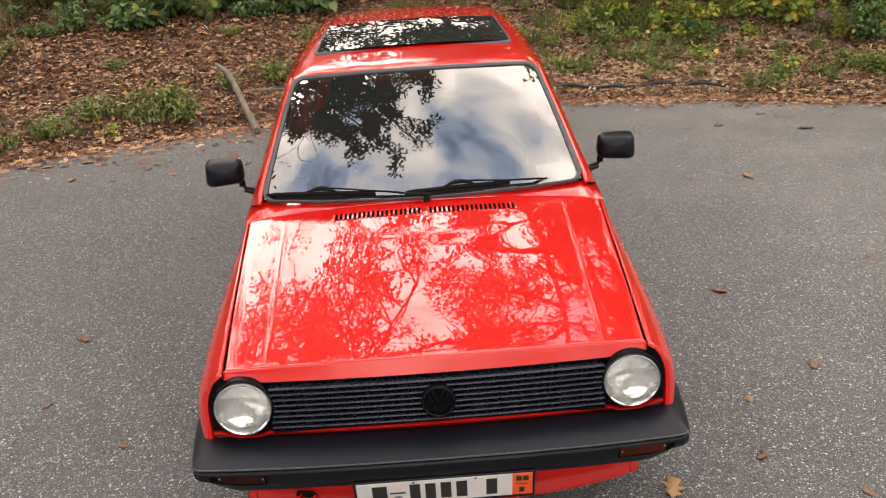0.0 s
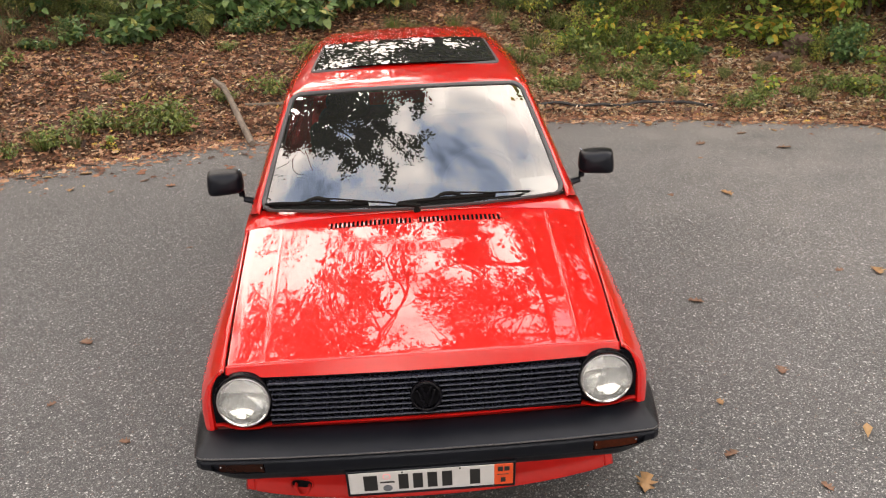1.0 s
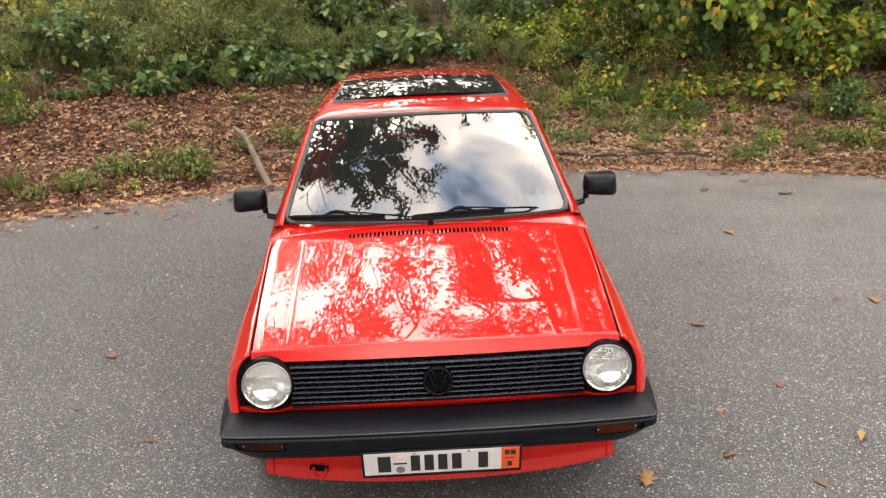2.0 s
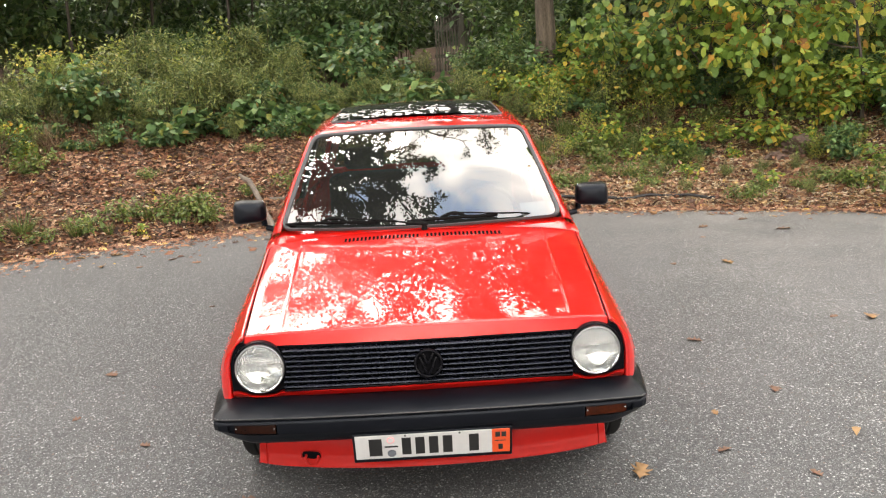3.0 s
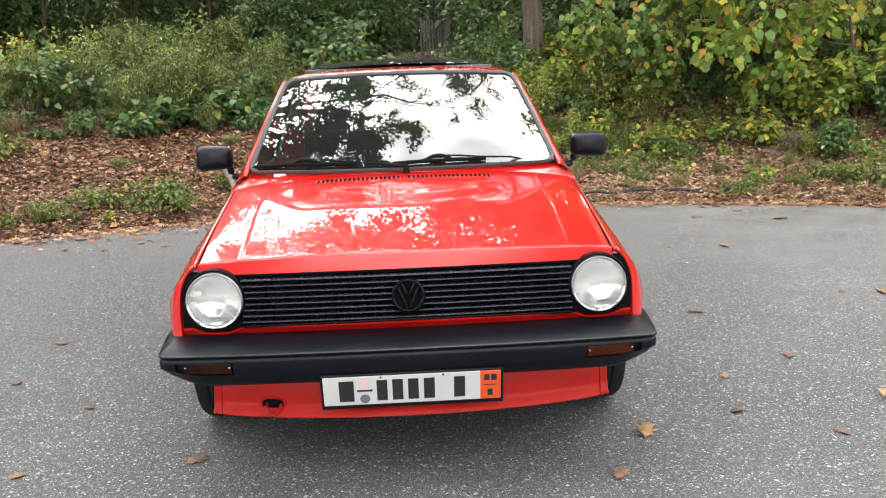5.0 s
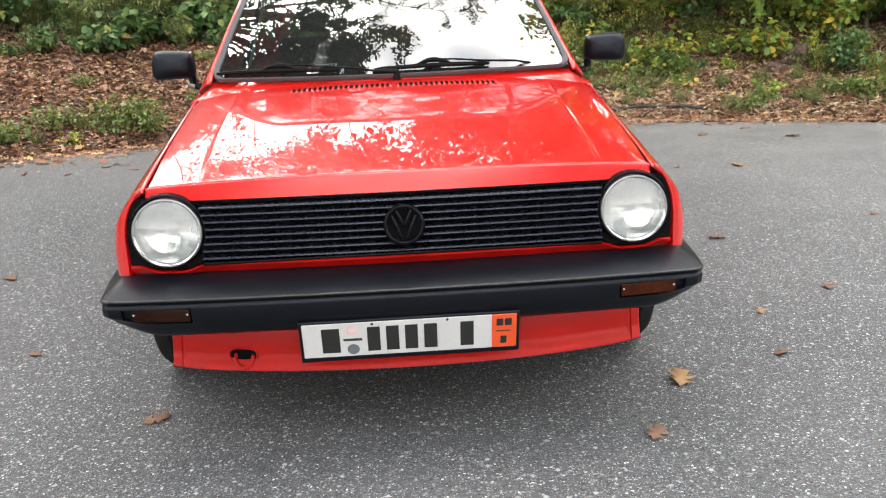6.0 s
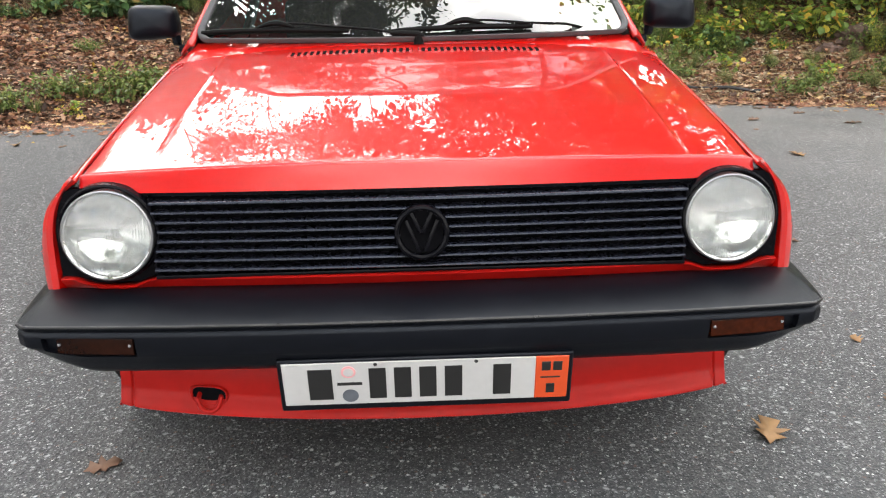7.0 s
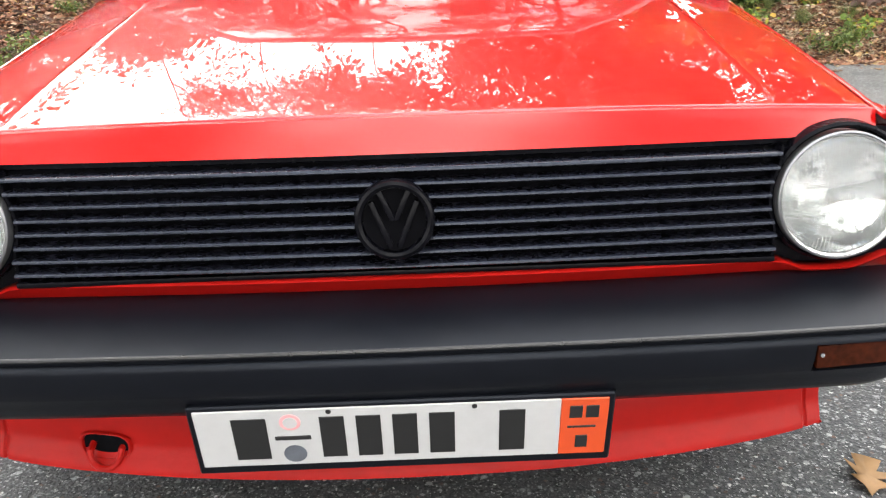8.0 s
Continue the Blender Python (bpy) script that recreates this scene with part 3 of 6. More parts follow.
def wide(y):
    return curve_at([(0.10, 0.716), (0.135, 0.732), (0.15, 0.748), (0.20, 0.766), (0.32, 0.783), (0.5, 0.796), (0.735, 0.806), (1.2, 0.803), (2.4, 0.800), (3.07, 0.790), (3.4, 0.765), (3.6, 0.725), (3.68, 0.69)], y)


def low(y):
    z = curve_at([(0.1, 0.455), (0.34, 0.455), (0.345, 0.30), (0.5, 0.25), (3.3, 0.25), (3.6, 0.32), (3.7, 0.4)], y)
    for c in WHEELS:
        if abs(y - c) < ARCH:
            z = max(z, AXLE + math.sqrt(ARCH**2 - (y - c) ** 2))
    return z


def flank_x(y, z):
    t, g, w = belt(y), belt_x(y), wide(y)
    if z > 0.52:
        k = min(1.0, (z - 0.52) / max(0.05, t - 0.52))
        x = w - (w - g) * k**2.4
    else:
        x = w - 0.028 * ((0.52 - z) / 0.3) ** 2
    for c in WHEELS:
        r = math.hypot(y - c, z - AXLE)
        x += 0.012 * math.exp(-(((r - ARCH) / 0.03) ** 2))
    return x - 0.004 * math.exp(-(((z - 0.60) / 0.006) ** 2)) * ease(0.3, 0.4, y)


def span(a, b, step=0.05):
    ys = set(np.linspace(a, b, max(2, int((b - a) / step) + 1)).round(4).tolist())
    for c in WHEELS:
        for k in range(0, 31):
            y = round(c + ARCH * math.cos(math.pi * k / 30), 4)
            if a < y < b:
                ys.add(y)
    return sorted(ys)


def flank(side, ys, lead=()):
    rows = []
    for x0, y in lead:
        t = belt(0.135)
        rows.append([(side * (x0 - (x0 - gap_x(0.135) - 0.002) * (i / 18) ** 5), y, lerp(0.455, t, i / 18)) for i in range(19)])
    for y in ys:
        b, t = low(y), belt(y)
        zs = [lerp(b, t, (i / 18) ** 0.8) for i in range(19)]
        rows.append([(side * flank_x(y, z), y, z) for z in zs])
    return grid(rows)


for side in (1, -1):
    wing = part("front_wing", flank(side, [0.15, 0.165, 0.18, 0.2, 0.23, 0.26, 0.29] + span(0.32, 1.318), lead=((0.706, 0.185), (0.708, 0.14), (0.714, 0.128), (0.726, 0.127), (0.738, 0.136))), RED, car, "red front wing with round wheel opening", thick=0.008, smooth=40)
    door = part("door", flank(side, span(1.324, 2.436)), RED, car, "red door with black handle", thick=0.02, smooth=40)
    part("door_handle", box(side * 0.775 - 0.012, side * 0.775 + 0.03 * side, 2.22, 2.36, 0.765, 0.79, 0.006), BLACK, door)
    part("rear_quarter", flank(side, span(2.442, 3.66)), RED, car, "", thick=0.008, smooth=40)
    part("sill", box(side * 0.70 - 0.05, side * 0.70 + 0.05, 1.03, 2.78, 0.20, 0.30, 0.015), RED, car)


# Windscreen surface: u across from -1 to 1, v from the bonnet to the roof.
def screen(u, v, lift=0.0):
    x = u * lerp(0.671, 0.551, v)
    y = lerp(1.198, 1.758, v) - lerp(0.085, 0.050, v) * (1 - u * u)
    z = lerp(0.892, 1.291, v) + lerp(-0.006, 0.018, v) * (1 - u * u) + 0.012 * math.sin(math.pi * v)
    return (x, y - 0.58 * lift, z + 0.81 * lift)


def round_frame(inset_u, inset_v, radius_u, radius_v, n=10):
    """A rounded rectangle in the screen's u and v, anticlockwise from lower right."""
    pts = []
    for cu, cv, a0 in ((1, 0, -90), (1, 1, 0), (-1, 1, 90), (-1, 0, 180)):
        ou = cu * (1 - inset_u - radius_u)
        ov = (inset_v + radius_v) if cv == 0 else (1 - inset_v - radius_v)
        for k in range(n + 1):
            a = radians(a0 + 90 * k / n)
            pts.append((ou + radius_u * math.cos(a), ov + radius_v * math.sin(a)))
    long = []
    for (u0, v0), (u1, v1) in zip(pts, pts[1:] + pts[:1]):
        m = max(1, int(max(abs(u1 - u0) / 0.1, abs(v1 - v0) / 0.1)))
        long += [(lerp(u0, u1, k / m), lerp(v0, v1, k / m)) for k in range(m)]
    return long


outer = round_frame(0.0, 0.0, 0.075, 0.085)
rows = []
for shrink, lift in ((0.0, -0.004), (0.0, 0.006), (0.25, 0.011), (0.6, 0.011), (1.0, 0.006), (1.0, -0.006)):
    row = []
    for u, v in outer:
        uu, vv = u * (1 - 0.029 * shrink), 0.5 + (v - 0.5) * (1 - (0.022 if v < 0.5 else 0.056) * shrink)
        row.append(screen(uu, vv, lift))
    rows.append(row + row[:1])
part("screen_seal", grid(rows), RUBBER, car, "grey rubber windscreen seal", smooth=50)
us = np.linspace(-0.98, 0.98, 33)
glass_rows = [[screen(u, v) for u in us] for v in np.linspace(0.02, 0.98, 19)]
windscreen = part("windscreen", grid(glass_rows), WINDSCREEN, car, "curved windscreen mirroring sky and branches", smooth=80)
windscreen.visible_shadow = False

# Papers behind the glass in its lower corner.
part("paper_slip", grid([[screen(u, v, -0.006) for u in np.linspace(0.72, 0.905, 5)] for v in (0.03, 0.155)]), PAPER, windscreen, "white paper slip behind the glass")
part("test_sticker", grid([[screen(u, v, -0.006) for u in np.linspace(0.908, 0.972, 5)] for v in (0.04, 0.15)]), STICKER, windscreen, "red and white sticker behind the glass")
part("sticker_disc", grid([[screen(0.940 + 0.022 * q * math.cos(a), 0.095 + 0.036 * q * math.sin(a), -0.0045) for q in (0.05, 0.5, 1.0)] for a in np.linspace(0, 2 * math.pi, 19)]), PAPER, windscreen)

# Scuttle between bonnet and glass, pillars, roof.
rows = []
for f in (0.0, 0.1, 0.5, 1.0):
    row = []
    for u in np.linspace(-1.095, 1.095, 61):
        sx, sy, sz = screen(max(-1, min(1, u)), 0.0)
        sz = lerp(sz, 0.858, ease(0.99, 1.08, abs(u)))
        sy = lerp(sy, 1.31, ease(0.99, 1.08, abs(u)))
        x = u * 0.671
        yb, zb = 1.127 + bow(x) * 0, (hood_z(max(-0.715, min(0.715, x)), 1.122)) - 0.012
        row.append((x, lerp(yb, max(sy + 0.02, yb + 0.004), f), lerp(zb - (0.012 if f == 0 else 0), sz - 0.006, f ** 0.7)))
    rows.append(row)
part("scuttle", grid(rows), RED, car, "", thick=0.006)


def roof_z(x, y):
    m = curve_at([(1.70, 1.311), (1.80, 1.324), (2.08, 1.350), (2.5, 1.379), (3.0, 1.394), (3.3, 1.396), (3.45, 1.388), (3.52, 1.372)], y)
    w = roof_x(y)
    k = abs(x) / w
    return m - 0.022 * k**2 - 0.035 * max(0, (k - 0.82) / 0.18) ** 2


def roof_x(y):
    return curve_at([(1.70, 0.578), (1.9, 0.588), (2.4, 0.585), (3.0, 0.565), (3.4, 0.535), (3.55, 0.515)], y)


rows = []
for f in (0.0, 0.004, 0.012, 0.03, 0.06, 0.1, 0.15, 0.22, 0.3, 0.4, 0.5, 0.6, 0.7, 0.8, 0.88, 0.94, 0.98, 1.0):
    row = []
    for k in np.linspace(-1, 1, 41):
        y0 = 1.775 - 0.052 * (1 - k * k)
        y = lerp(y0, 3.52, f)
        x = k * roof_x(y)
        row.append((x, y, roof_z(x, y) - (0.012 if f == 0 else 0.003 if f == 0.004 else 0) - 0.004 * (1 - ease(0, 0.06, f))))
    rows.append(row)
roof = part("roof", grid(rows), RED, car, "glossy red roof", thick=0.01, smooth=45)

# Glass sunroof, tilted up at its rear, in a black rim.
def sunroof_point(u, v, lift):
    w = lerp(0.488, 0.462, v)
    y = lerp(2.065, 2.66, v) - 0.018 * (1 - u * u) * (1 - v)
    return (u * w, y, lerp(1.353, 1.408, v) - 0.014 * u * u + 0.006 * math.sin(math.pi * v) + lift + 0.004 * (1 - u * u))


sr = [((u), (v + 1) / 2) for u, v in [(s * (1 - 0.08) + 0.08 * math.cos(a), q * (1 - 0.16) + 0.16 * math.sin(a)) for s, q, a0 in ((1, -1, -90), (1, 1, 0), (-1, 1, 90), (-1, -1, 180)) for a in [radians(a0 + 90 * k / 6) for k in range(7)]]]
rows = []
for shrink, lift in ((0.0, -0.022), (0.0, -0.001), (0.012, 0.003), (0.03, 0.003)):
    row = [sunroof_point(u * (1 - shrink), 0.5 + (v - 0.5) * (1 - 1.6 * shrink), lift) for u, v in sr]
    rows.append(row + row[:1])
sunroof = part("sunroof", grid(rows), RUBBER, car, "raised glass sunroof with dark rim", smooth=50)
pane = part("pane", grid([[sunroof_point(u, v, 0.0035) for u in np.linspace(-0.965, 0.965, 17)] for v in np.linspace(0.03, 0.97, 9)]), ROOF_GLASS, sunroof, "dark tinted glass", smooth=80)
# The roof is closed: a black sheet on it paints the shaded opening.
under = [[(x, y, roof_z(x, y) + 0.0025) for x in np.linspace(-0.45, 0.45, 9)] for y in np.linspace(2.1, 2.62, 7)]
part("opening", grid(under), DEEP, sunroof, "black sheet painting the shaded opening under the glass")

for side in (1, -1):
    # Front pillar between the glass and the door, then door frame, rear pillar and side windows.
    a_rows = []
    for v in np.linspace(-0.02, 0.985, 15):
        p = Vector(screen(1.0, v, 0.002))
        q = Vector((lerp(0.735, 0.592, v), lerp(1.30, 1.860, v), lerp(0.858, 1.278, v)))
        mid = p.lerp(q, 0.4) + Vector((0.004, -0.008, 0.006))
        a_rows.append([(side * c.x, c.y, c.z) for c in (p, p.lerp(mid, 0.5) + Vector((0.0, -0.003, 0.005)), mid, mid.lerp(q, 0.6), q)])
    part("front_pillar", grid(a_rows), RED, car, "", thick=0.012, smooth=60)
    rail = []
    for y in np.linspace(1.80, 3.50, 24):
        w = roof_x(y)
        z = roof_z(w, y)
        rail.append([(side * (w - 0.004), y, z + 0.002), (side * (w + 0.012), y, z - 0.012), (side * (w + 0.020), y, z - 0.035), (side * (w + 0.024), y, z - 0.058)])
    part("roof_rail", grid(rail), RED, car, "", thick=0.012, smooth=60)

    def side_point(y, k):
        """On the side of the cabin: k from the belt line to the roof."""
        w = roof_x(y)
        return (side * lerp(belt_x(y) - 0.006, w + 0.022, k), y, lerp(belt(y) - 0.004, roof_z(w, y) - 0.055, k))

    def cut(y0, y1, lean0, lean1):
        return [[side_point(lerp(y0 + lean0 * k, y1 + lean1 * k, j / 6), k) for k in np.linspace(0, 1, 7)] for j in range(7)]

    part("side_window", grid(cut(1.36, 2.36, 0.50, 0.02)), SIDE_GLASS, car, "tinted door window")
    part("centre_pillar", grid(cut(2.36, 2.47, 0.02, 0.02)), BLACK, car, "black centre pillar", thick=0.012)
    part("quarter_window", grid(cut(2.47, 3.18, 0.02, -0.05)), SIDE_GLASS, car, "tinted rear side window")
    part("rear_pillar", grid(cut(3.18, 3.64, -0.05, -0.13)), RED, car, "", thick=0.012)

rows = []
for f in np.linspace(0, 1, 9):
    y, z = lerp(3.515, 3.655, f), lerp(1.366, 0.925, f)
    w = lerp(0.52, 0.655, f)
    rows.append([(w * u, y + 0.03 * (1 - u * u), z) for u in np.linspace(-1, 1, 13)])
part("rear_window", grid(rows), SIDE_GLASS, car, "tinted rear window")
rows = []
for f in np.linspace(0, 1, 9):
    y, z = 3.66 + 0.035 * math.sin(f * math.pi), lerp(0.925, 0.32, f)
    rows.append([((0.66 + 0.04 * math.sin(f * math.pi * 0.8)) * u, y + 0.03 * (1 - u * u), z) for u in np.linspace(-1, 1, 13)])
part("tailgate", grid(rows), RED, car, "red tailgate", thick=0.01)
part("rear_bumper", box(-0.76, 0.76, 3.62, 3.80, 0.34, 0.48, 0.03, 3), BLACK, car, "black plastic bumper")

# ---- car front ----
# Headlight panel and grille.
part("front_panel", joined(box(-0.655, 0.655, 0.155, 0.175, 0.43, 0.672)), DEEP, car, "dark panel painting the shade behind the grille")
rows = []
for f, (dy, dz) in enumerate(((0.03, 0.0), (0.003, -0.001), (0.0, -0.003), (0.016, -0.020), (0.038, -0.042))):
    row = []
    for x in sym([0, 0.1, 0.2, 0.3, 0.4, 0.46, 0.50, 0.53, 0.56, 0.58, 0.605, 0.63, 0.65, 0.68, 0.706]):
        dip = 0.016 * ease(0.085, 0.03, abs(abs(x) - 0.600))
        row.append((x, 0.088 + dy + bow(x) * 1.3, 0.500 + dz - dip * (1.0, 1.0, 1.0, 0.4, 0.0)[f]))
    rows.append(row)
part("front_apron", grid(rows), SHADED_DULL_RED, car, "red strip under the grille, darkened for shade", thick=0.006)

def grille_end(z):
    """The grille's ends are cut round the headlights."""
    return 0.600 - math.sqrt(max(0.0, 0.0955**2 - (z - 0.588) ** 2)) if abs(z - 0.588) < 0.045 else 0.5155


frame_bits = [grid([[(x, 0.114 + bow(x) + dy, z) for dy, z in ((0.03, 0.655), (0.002, 0.655), (0.0, 0.657), (0.0, 0.664), (0.004, 0.667), (0.03, 0.667))] for x in np.linspace(-0.513, 0.513, 15)]), box(-0.516, 0.516, 0.100, 0.145, 0.498, 0.506, 0.003)]
for side in (1, -1):
    # The upright at each end follows the lamp.
    rows = []
    for z in np.linspace(0.499, 0.658, 18):
        x = grille_end(z)
        rows.append([(side * (x + dx), 0.096 + bow(x) + dy, z) for dx, dy in ((-0.003, 0.04), (-0.003, 0.004), (-0.0015, 0.001), (0.0015, 0.001), (0.004, 0.005), (0.006, 0.04))])
    frame_bits.append(grid(rows))
grille = part("grille", joined(*frame_bits), GRILLE_BLACK, car, "black slatted grille")


# A black box paints the shade behind the slats.
part("backing", box(-0.515, 0.515, 0.138, 0.150, 0.495, 0.685), DEEP, grille, "black box painting the shade behind the slats")


def slat_mesh():
    """A blade with a rounded front edge, bowed in plan."""
    prof = [(0.034, -0.001), (0.009, -0.0045), (0.002, -0.0034), (0.0, -0.0018), (0.0004, -0.0004), (0.0020, 0.0014), (0.0045, 0.0026), (0.007, 0.0030), (0.034, 0.001)]
    return to_mesh("slat", grid([[(x, 0.086 + bow(x) + dy, dz) for dy, dz in prof + prof[:1]] for x in np.linspace(-0.514, 0.514, 15)]), SLAT_BLACK)


slats = slat_mesh()
for k in range(8):
    s = new("slat", slats)
    s.parent = grille
    s.location = (0, 0.001 * k, 0.5165 + 0.0186 * k)
    s.scale = (grille_end(0.5165 + 0.0186 * k) / 0.514, 1, 1)

badge = part("badge", lathe([(0.0, 0.012), (0.041, 0.012), (0.042, 0.006), (0.043, 0.001), (0.047, -0.001), (0.051, 0.001), (0.053, 0.006), (0.053, 0.025), (0.0, 0.025)], 48), GRILLE_BLACK, grille, "round black emblem with plain chevrons")
badge.matrix_basis = Matrix.Translation((0, 0.066, 0.586)) @ Matrix.Rotation(radians(-6), 4, "X")
# A dark disc paints the shade inside the ring.
part("recess", lathe([(0.0, 0.0112), (0.0405, 0.0112), (0.0405, 0.02)], 40), DEEP, badge, "dark disc painting the shade inside the ring")
for x0, z0, half, lean in ((-0.0105, 0.019, 0.021, 24), (0.0105, 0.019, 0.021, -24), (-0.0175, -0.006, 0.033, 22), (0.0175, -0.006, 0.033, -22)):
    part("chevron_bar", box(-0.0036, 0.0036, 0.002, 0.014, -half, half, 0.0014, 2), GRILLE_BLACK, badge).matrix_basis = Matrix.Translation((x0, 0, z0)) @ Matrix.Rotation(radians(-lean), 4, "Y")

FLUTED = glass_material("fluted_glass", (0.90, 0.92, 0.92), ior=1.75, gloss=0.06)
fn, fl = FLUTED.node_tree.nodes, FLUTED.node_tree.links
haze = fn.new("ShaderNodeMixShader")
veil = fn.new("ShaderNodeBsdfDiffuse")
veil.inputs["Color"].default_value = (0.58, 0.60, 0.60, 1)
fw, ft, fbp = fn.new("ShaderNodeTexWave"), fn.new("ShaderNodeTexCoord"), fn.new("ShaderNodeBump")
fw.bands_direction = "X"
fw.inputs["Scale"].default_value = 62.0
fbp.inputs["Strength"].default_value, fbp.inputs["Distance"].default_value = 0.15, 0.003
patch = fn.new("ShaderNodeTexNoise")
patch.inputs["Scale"].default_value, patch.inputs["Detail"].default_value = 22.0, 1.0
ribs = fn.new("ShaderNodeMapRange")
ribs.inputs["From Min"].default_value, ribs.inputs["From Max"].default_value = 0.46, 0.62
ribs.inputs["To Min"].default_value, ribs.inputs["To Max"].default_value = 0.10, 1.0
share = fn.new("ShaderNodeMath")
share.operation = "MULTIPLY"
fk = fn.new("ShaderNodeMapRange")
fk.inputs["To Min"].default_value, fk.inputs["To Max"].default_value = 0.13, 0.36
fl.new(ft.outputs["Object"], fw.inputs["Vector"])
fl.new(ft.outputs["Object"], patch.inputs["Vector"])
fl.new(patch.outputs["Fac"], ribs.inputs["Value"])
fl.new(fw.outputs["Fac"], share.inputs[0])
fl.new(ribs.outputs[0], share.inputs[1])
fl.new(fw.outputs["Fac"], fbp.inputs["Height"])
fl.new(share.outputs[0], fk.inputs["Value"])
clear_mix = [n_ for n_ in fn if n_.type == "MIX_SHADER" and n_ != haze][0]
gloss_node = [n_ for n_ in fn if n_.type == "BSDF_GLOSSY"][0]
fl.new(fbp.outputs[0], gloss_node.inputs["Normal"])
fl.new(fbp.outputs[0], veil.inputs["Normal"])
fl.new(fk.outputs[0], haze.inputs["Fac"])
fl.new(clear_mix.outputs[0], haze.inputs[1])
fl.new(veil.outputs[0], haze.inputs[2])
fl.new(haze.outputs[0], fn["Material Output"].inputs["Surface"])
BOWL = material("reflector", (0.93, 0.93, 0.92), rough=0.13, metal=1.0, vary=0.04, scale=20, bump=0.12, bump_scale=30)
for side in (1, -1):
    lamp = part("headlight", lathe([(0.0, 0.0285), (0.012, 0.0281), (0.024, 0.0268), (0.036, 0.0247), (0.048, 0.0216), (0.060, 0.0176), (0.072, 0.0122), (0.083, 0.006), (0.0865, 0.004)], 44), BOWL, car, "round headlight with ribbed clear glass")
    lamp.matrix_basis = Matrix.Translation((side * 0.600, 0.098, 0.588)) @ Matrix.Rotation(radians(-4), 4, "X") @ Matrix.Scale(0.965, 4)
    part("rim", lathe([(0.085, 0.016), (0.086, 0.005), (0.088, 0.003), (0.0905, 0.005), (0.091, 0.03)], 44), STEEL, lamp, "thin bright rim")
    part("lens", lathe([(0.0, -0.012), (0.03, -0.0105), (0.055, -0.006), (0.075, 0.0), (0.083, 0.005), (0.085, 0.012)], 44), FLUTED, lamp, "ribbed clear glass", smooth=80).visible_shadow = False
    outline = [(0.50, 0.485), (0.700, 0.485), (0.707, 0.495), (0.709, 0.60), (0.704, 0.645), (0.692, 0.664), (0.668, 0.674), (0.52, 0.674), (0.50, 0.670)]
    bm = grid([[(side * x, y, z) for x, z in outline + outline[:1]] for y in (0.152, 0.138, 0.135)])
    bm.faces.new([bm.verts.new((side * x, 0.135, z)) for x, z in outline])
    bmesh.ops.remove_doubles(bm, verts=bm.verts, dist=1e-5)
    surround = part("headlight_surround", bm, GRILLE_BLACK, car, "black headlight surround")
    part("trim_ring", lathe([(0.0895, 0.03), (0.090, 0.014), (0.093, 0.012), (0.0965, 0.015), (0.098, 0.034)], 44), GRILLE_BLACK, surround).matrix_basis = Matrix.Translation((side * 0.600, 0.100, 0.589))
    part("screw", lathe([(0.0, -0.002), (0.0026, -0.0012), (0.0032, 0.002)], 10), SEAL_GREY, surround).matrix_basis = Matrix.Translation((side * 0.549, 0.124, 0.662))

# Bumper: a profile swept round the front, with recesses for the indicators.
def bumper_back(s):
    """Plan of the bumper's rear edge against the body."""
    pts = [(0.0, 0.115), (0.25, 0.117), (0.45, 0.122), (0.60, 0.127), (0.695, 0.131), (0.713, 0.134), (0.722, 0.142), (0.736, 0.18), (0.752, 0.24), (0.765, 0.32), (0.775, 0.41)]
    return curve_at([(i, p[0]) for i, p in enumerate(pts)], s), curve_at([(i, p[1]) for i, p in enumerate(pts)], s)


def bumper_front(s):
    """Plan of the lip by half-length s: a shallow bow, a rounded corner, then back along the wing."""
    pts = [(0.0, -0.020), (0.25, -0.018), (0.45, -0.012), (0.60, -0.003), (0.70, 0.005), (0.742, 0.011), (0.760, 0.026), (0.770, 0.07), (0.784, 0.16), (0.800, 0.28), (0.806, 0.40)]
    x = curve_at([(i, p[0]) for i, p in enumerate(pts)], s)
    y = curve_at([(i, p[1]) for i, p in enumerate(pts)], s)
    return x, y


PROFILE = [(-0.135, 0.476), (-0.115, 0.4755), (-0.05, 0.460), (-0.012, 0.449), (-0.003, 0.445), (0.0, 0.440), (-0.003, 0.435), (-0.006, 0.432), (-0.002, 0.429), (0.0, 0.424), (0.0, 0.4215), (0.0, 0.4185), (-0.003, 0.400), (-0.009, 0.3825), (-0.011, 0.3795),
           (-0.022, 0.364), (-0.030, 0.349), (-0.042, 0.338), (-0.06, 0.333), (-0.09, 0.334)]
ss = sorted(set([round(v, 3) for v in np.linspace(0, 10, 61)] + [2.57, 2.60, 3.9, 3.94, 4.2, 4.24]))
rows = []
for s in [-v for v in reversed(ss) if v > 0] + ss:
    x, y = bumper_front(abs(s))
    xb, yb = bumper_back(abs(s))
    row = []
    for o, z in PROFILE:
        if 2.585 < abs(s) < 4.22 and 0.380 < z < 0.421:
            o -= 0.014
        lift = 0.040 * ease(0.62, 0.77, x) * ease(0.41, 0.345, z)
        k = -o / 0.135
        row.append((math.copysign(1, s) * lerp(x, xb, k) if s else 0.0, lerp(y, yb, k), z + lift))
    rows.append(row)
bumper = part("bumper", grid(rows), BLACK, car, "black plastic bumper with moulded lip", smooth=32)
bead = [(math.copysign(1, s) * bumper_front(abs(s))[0] if s else 0.0, bumper_front(abs(s))[1] + 0.0012, 0.4425) for s in [-v for v in reversed(ss) if 0 < v < 9.9] + [v for v in ss if v < 9.9]]
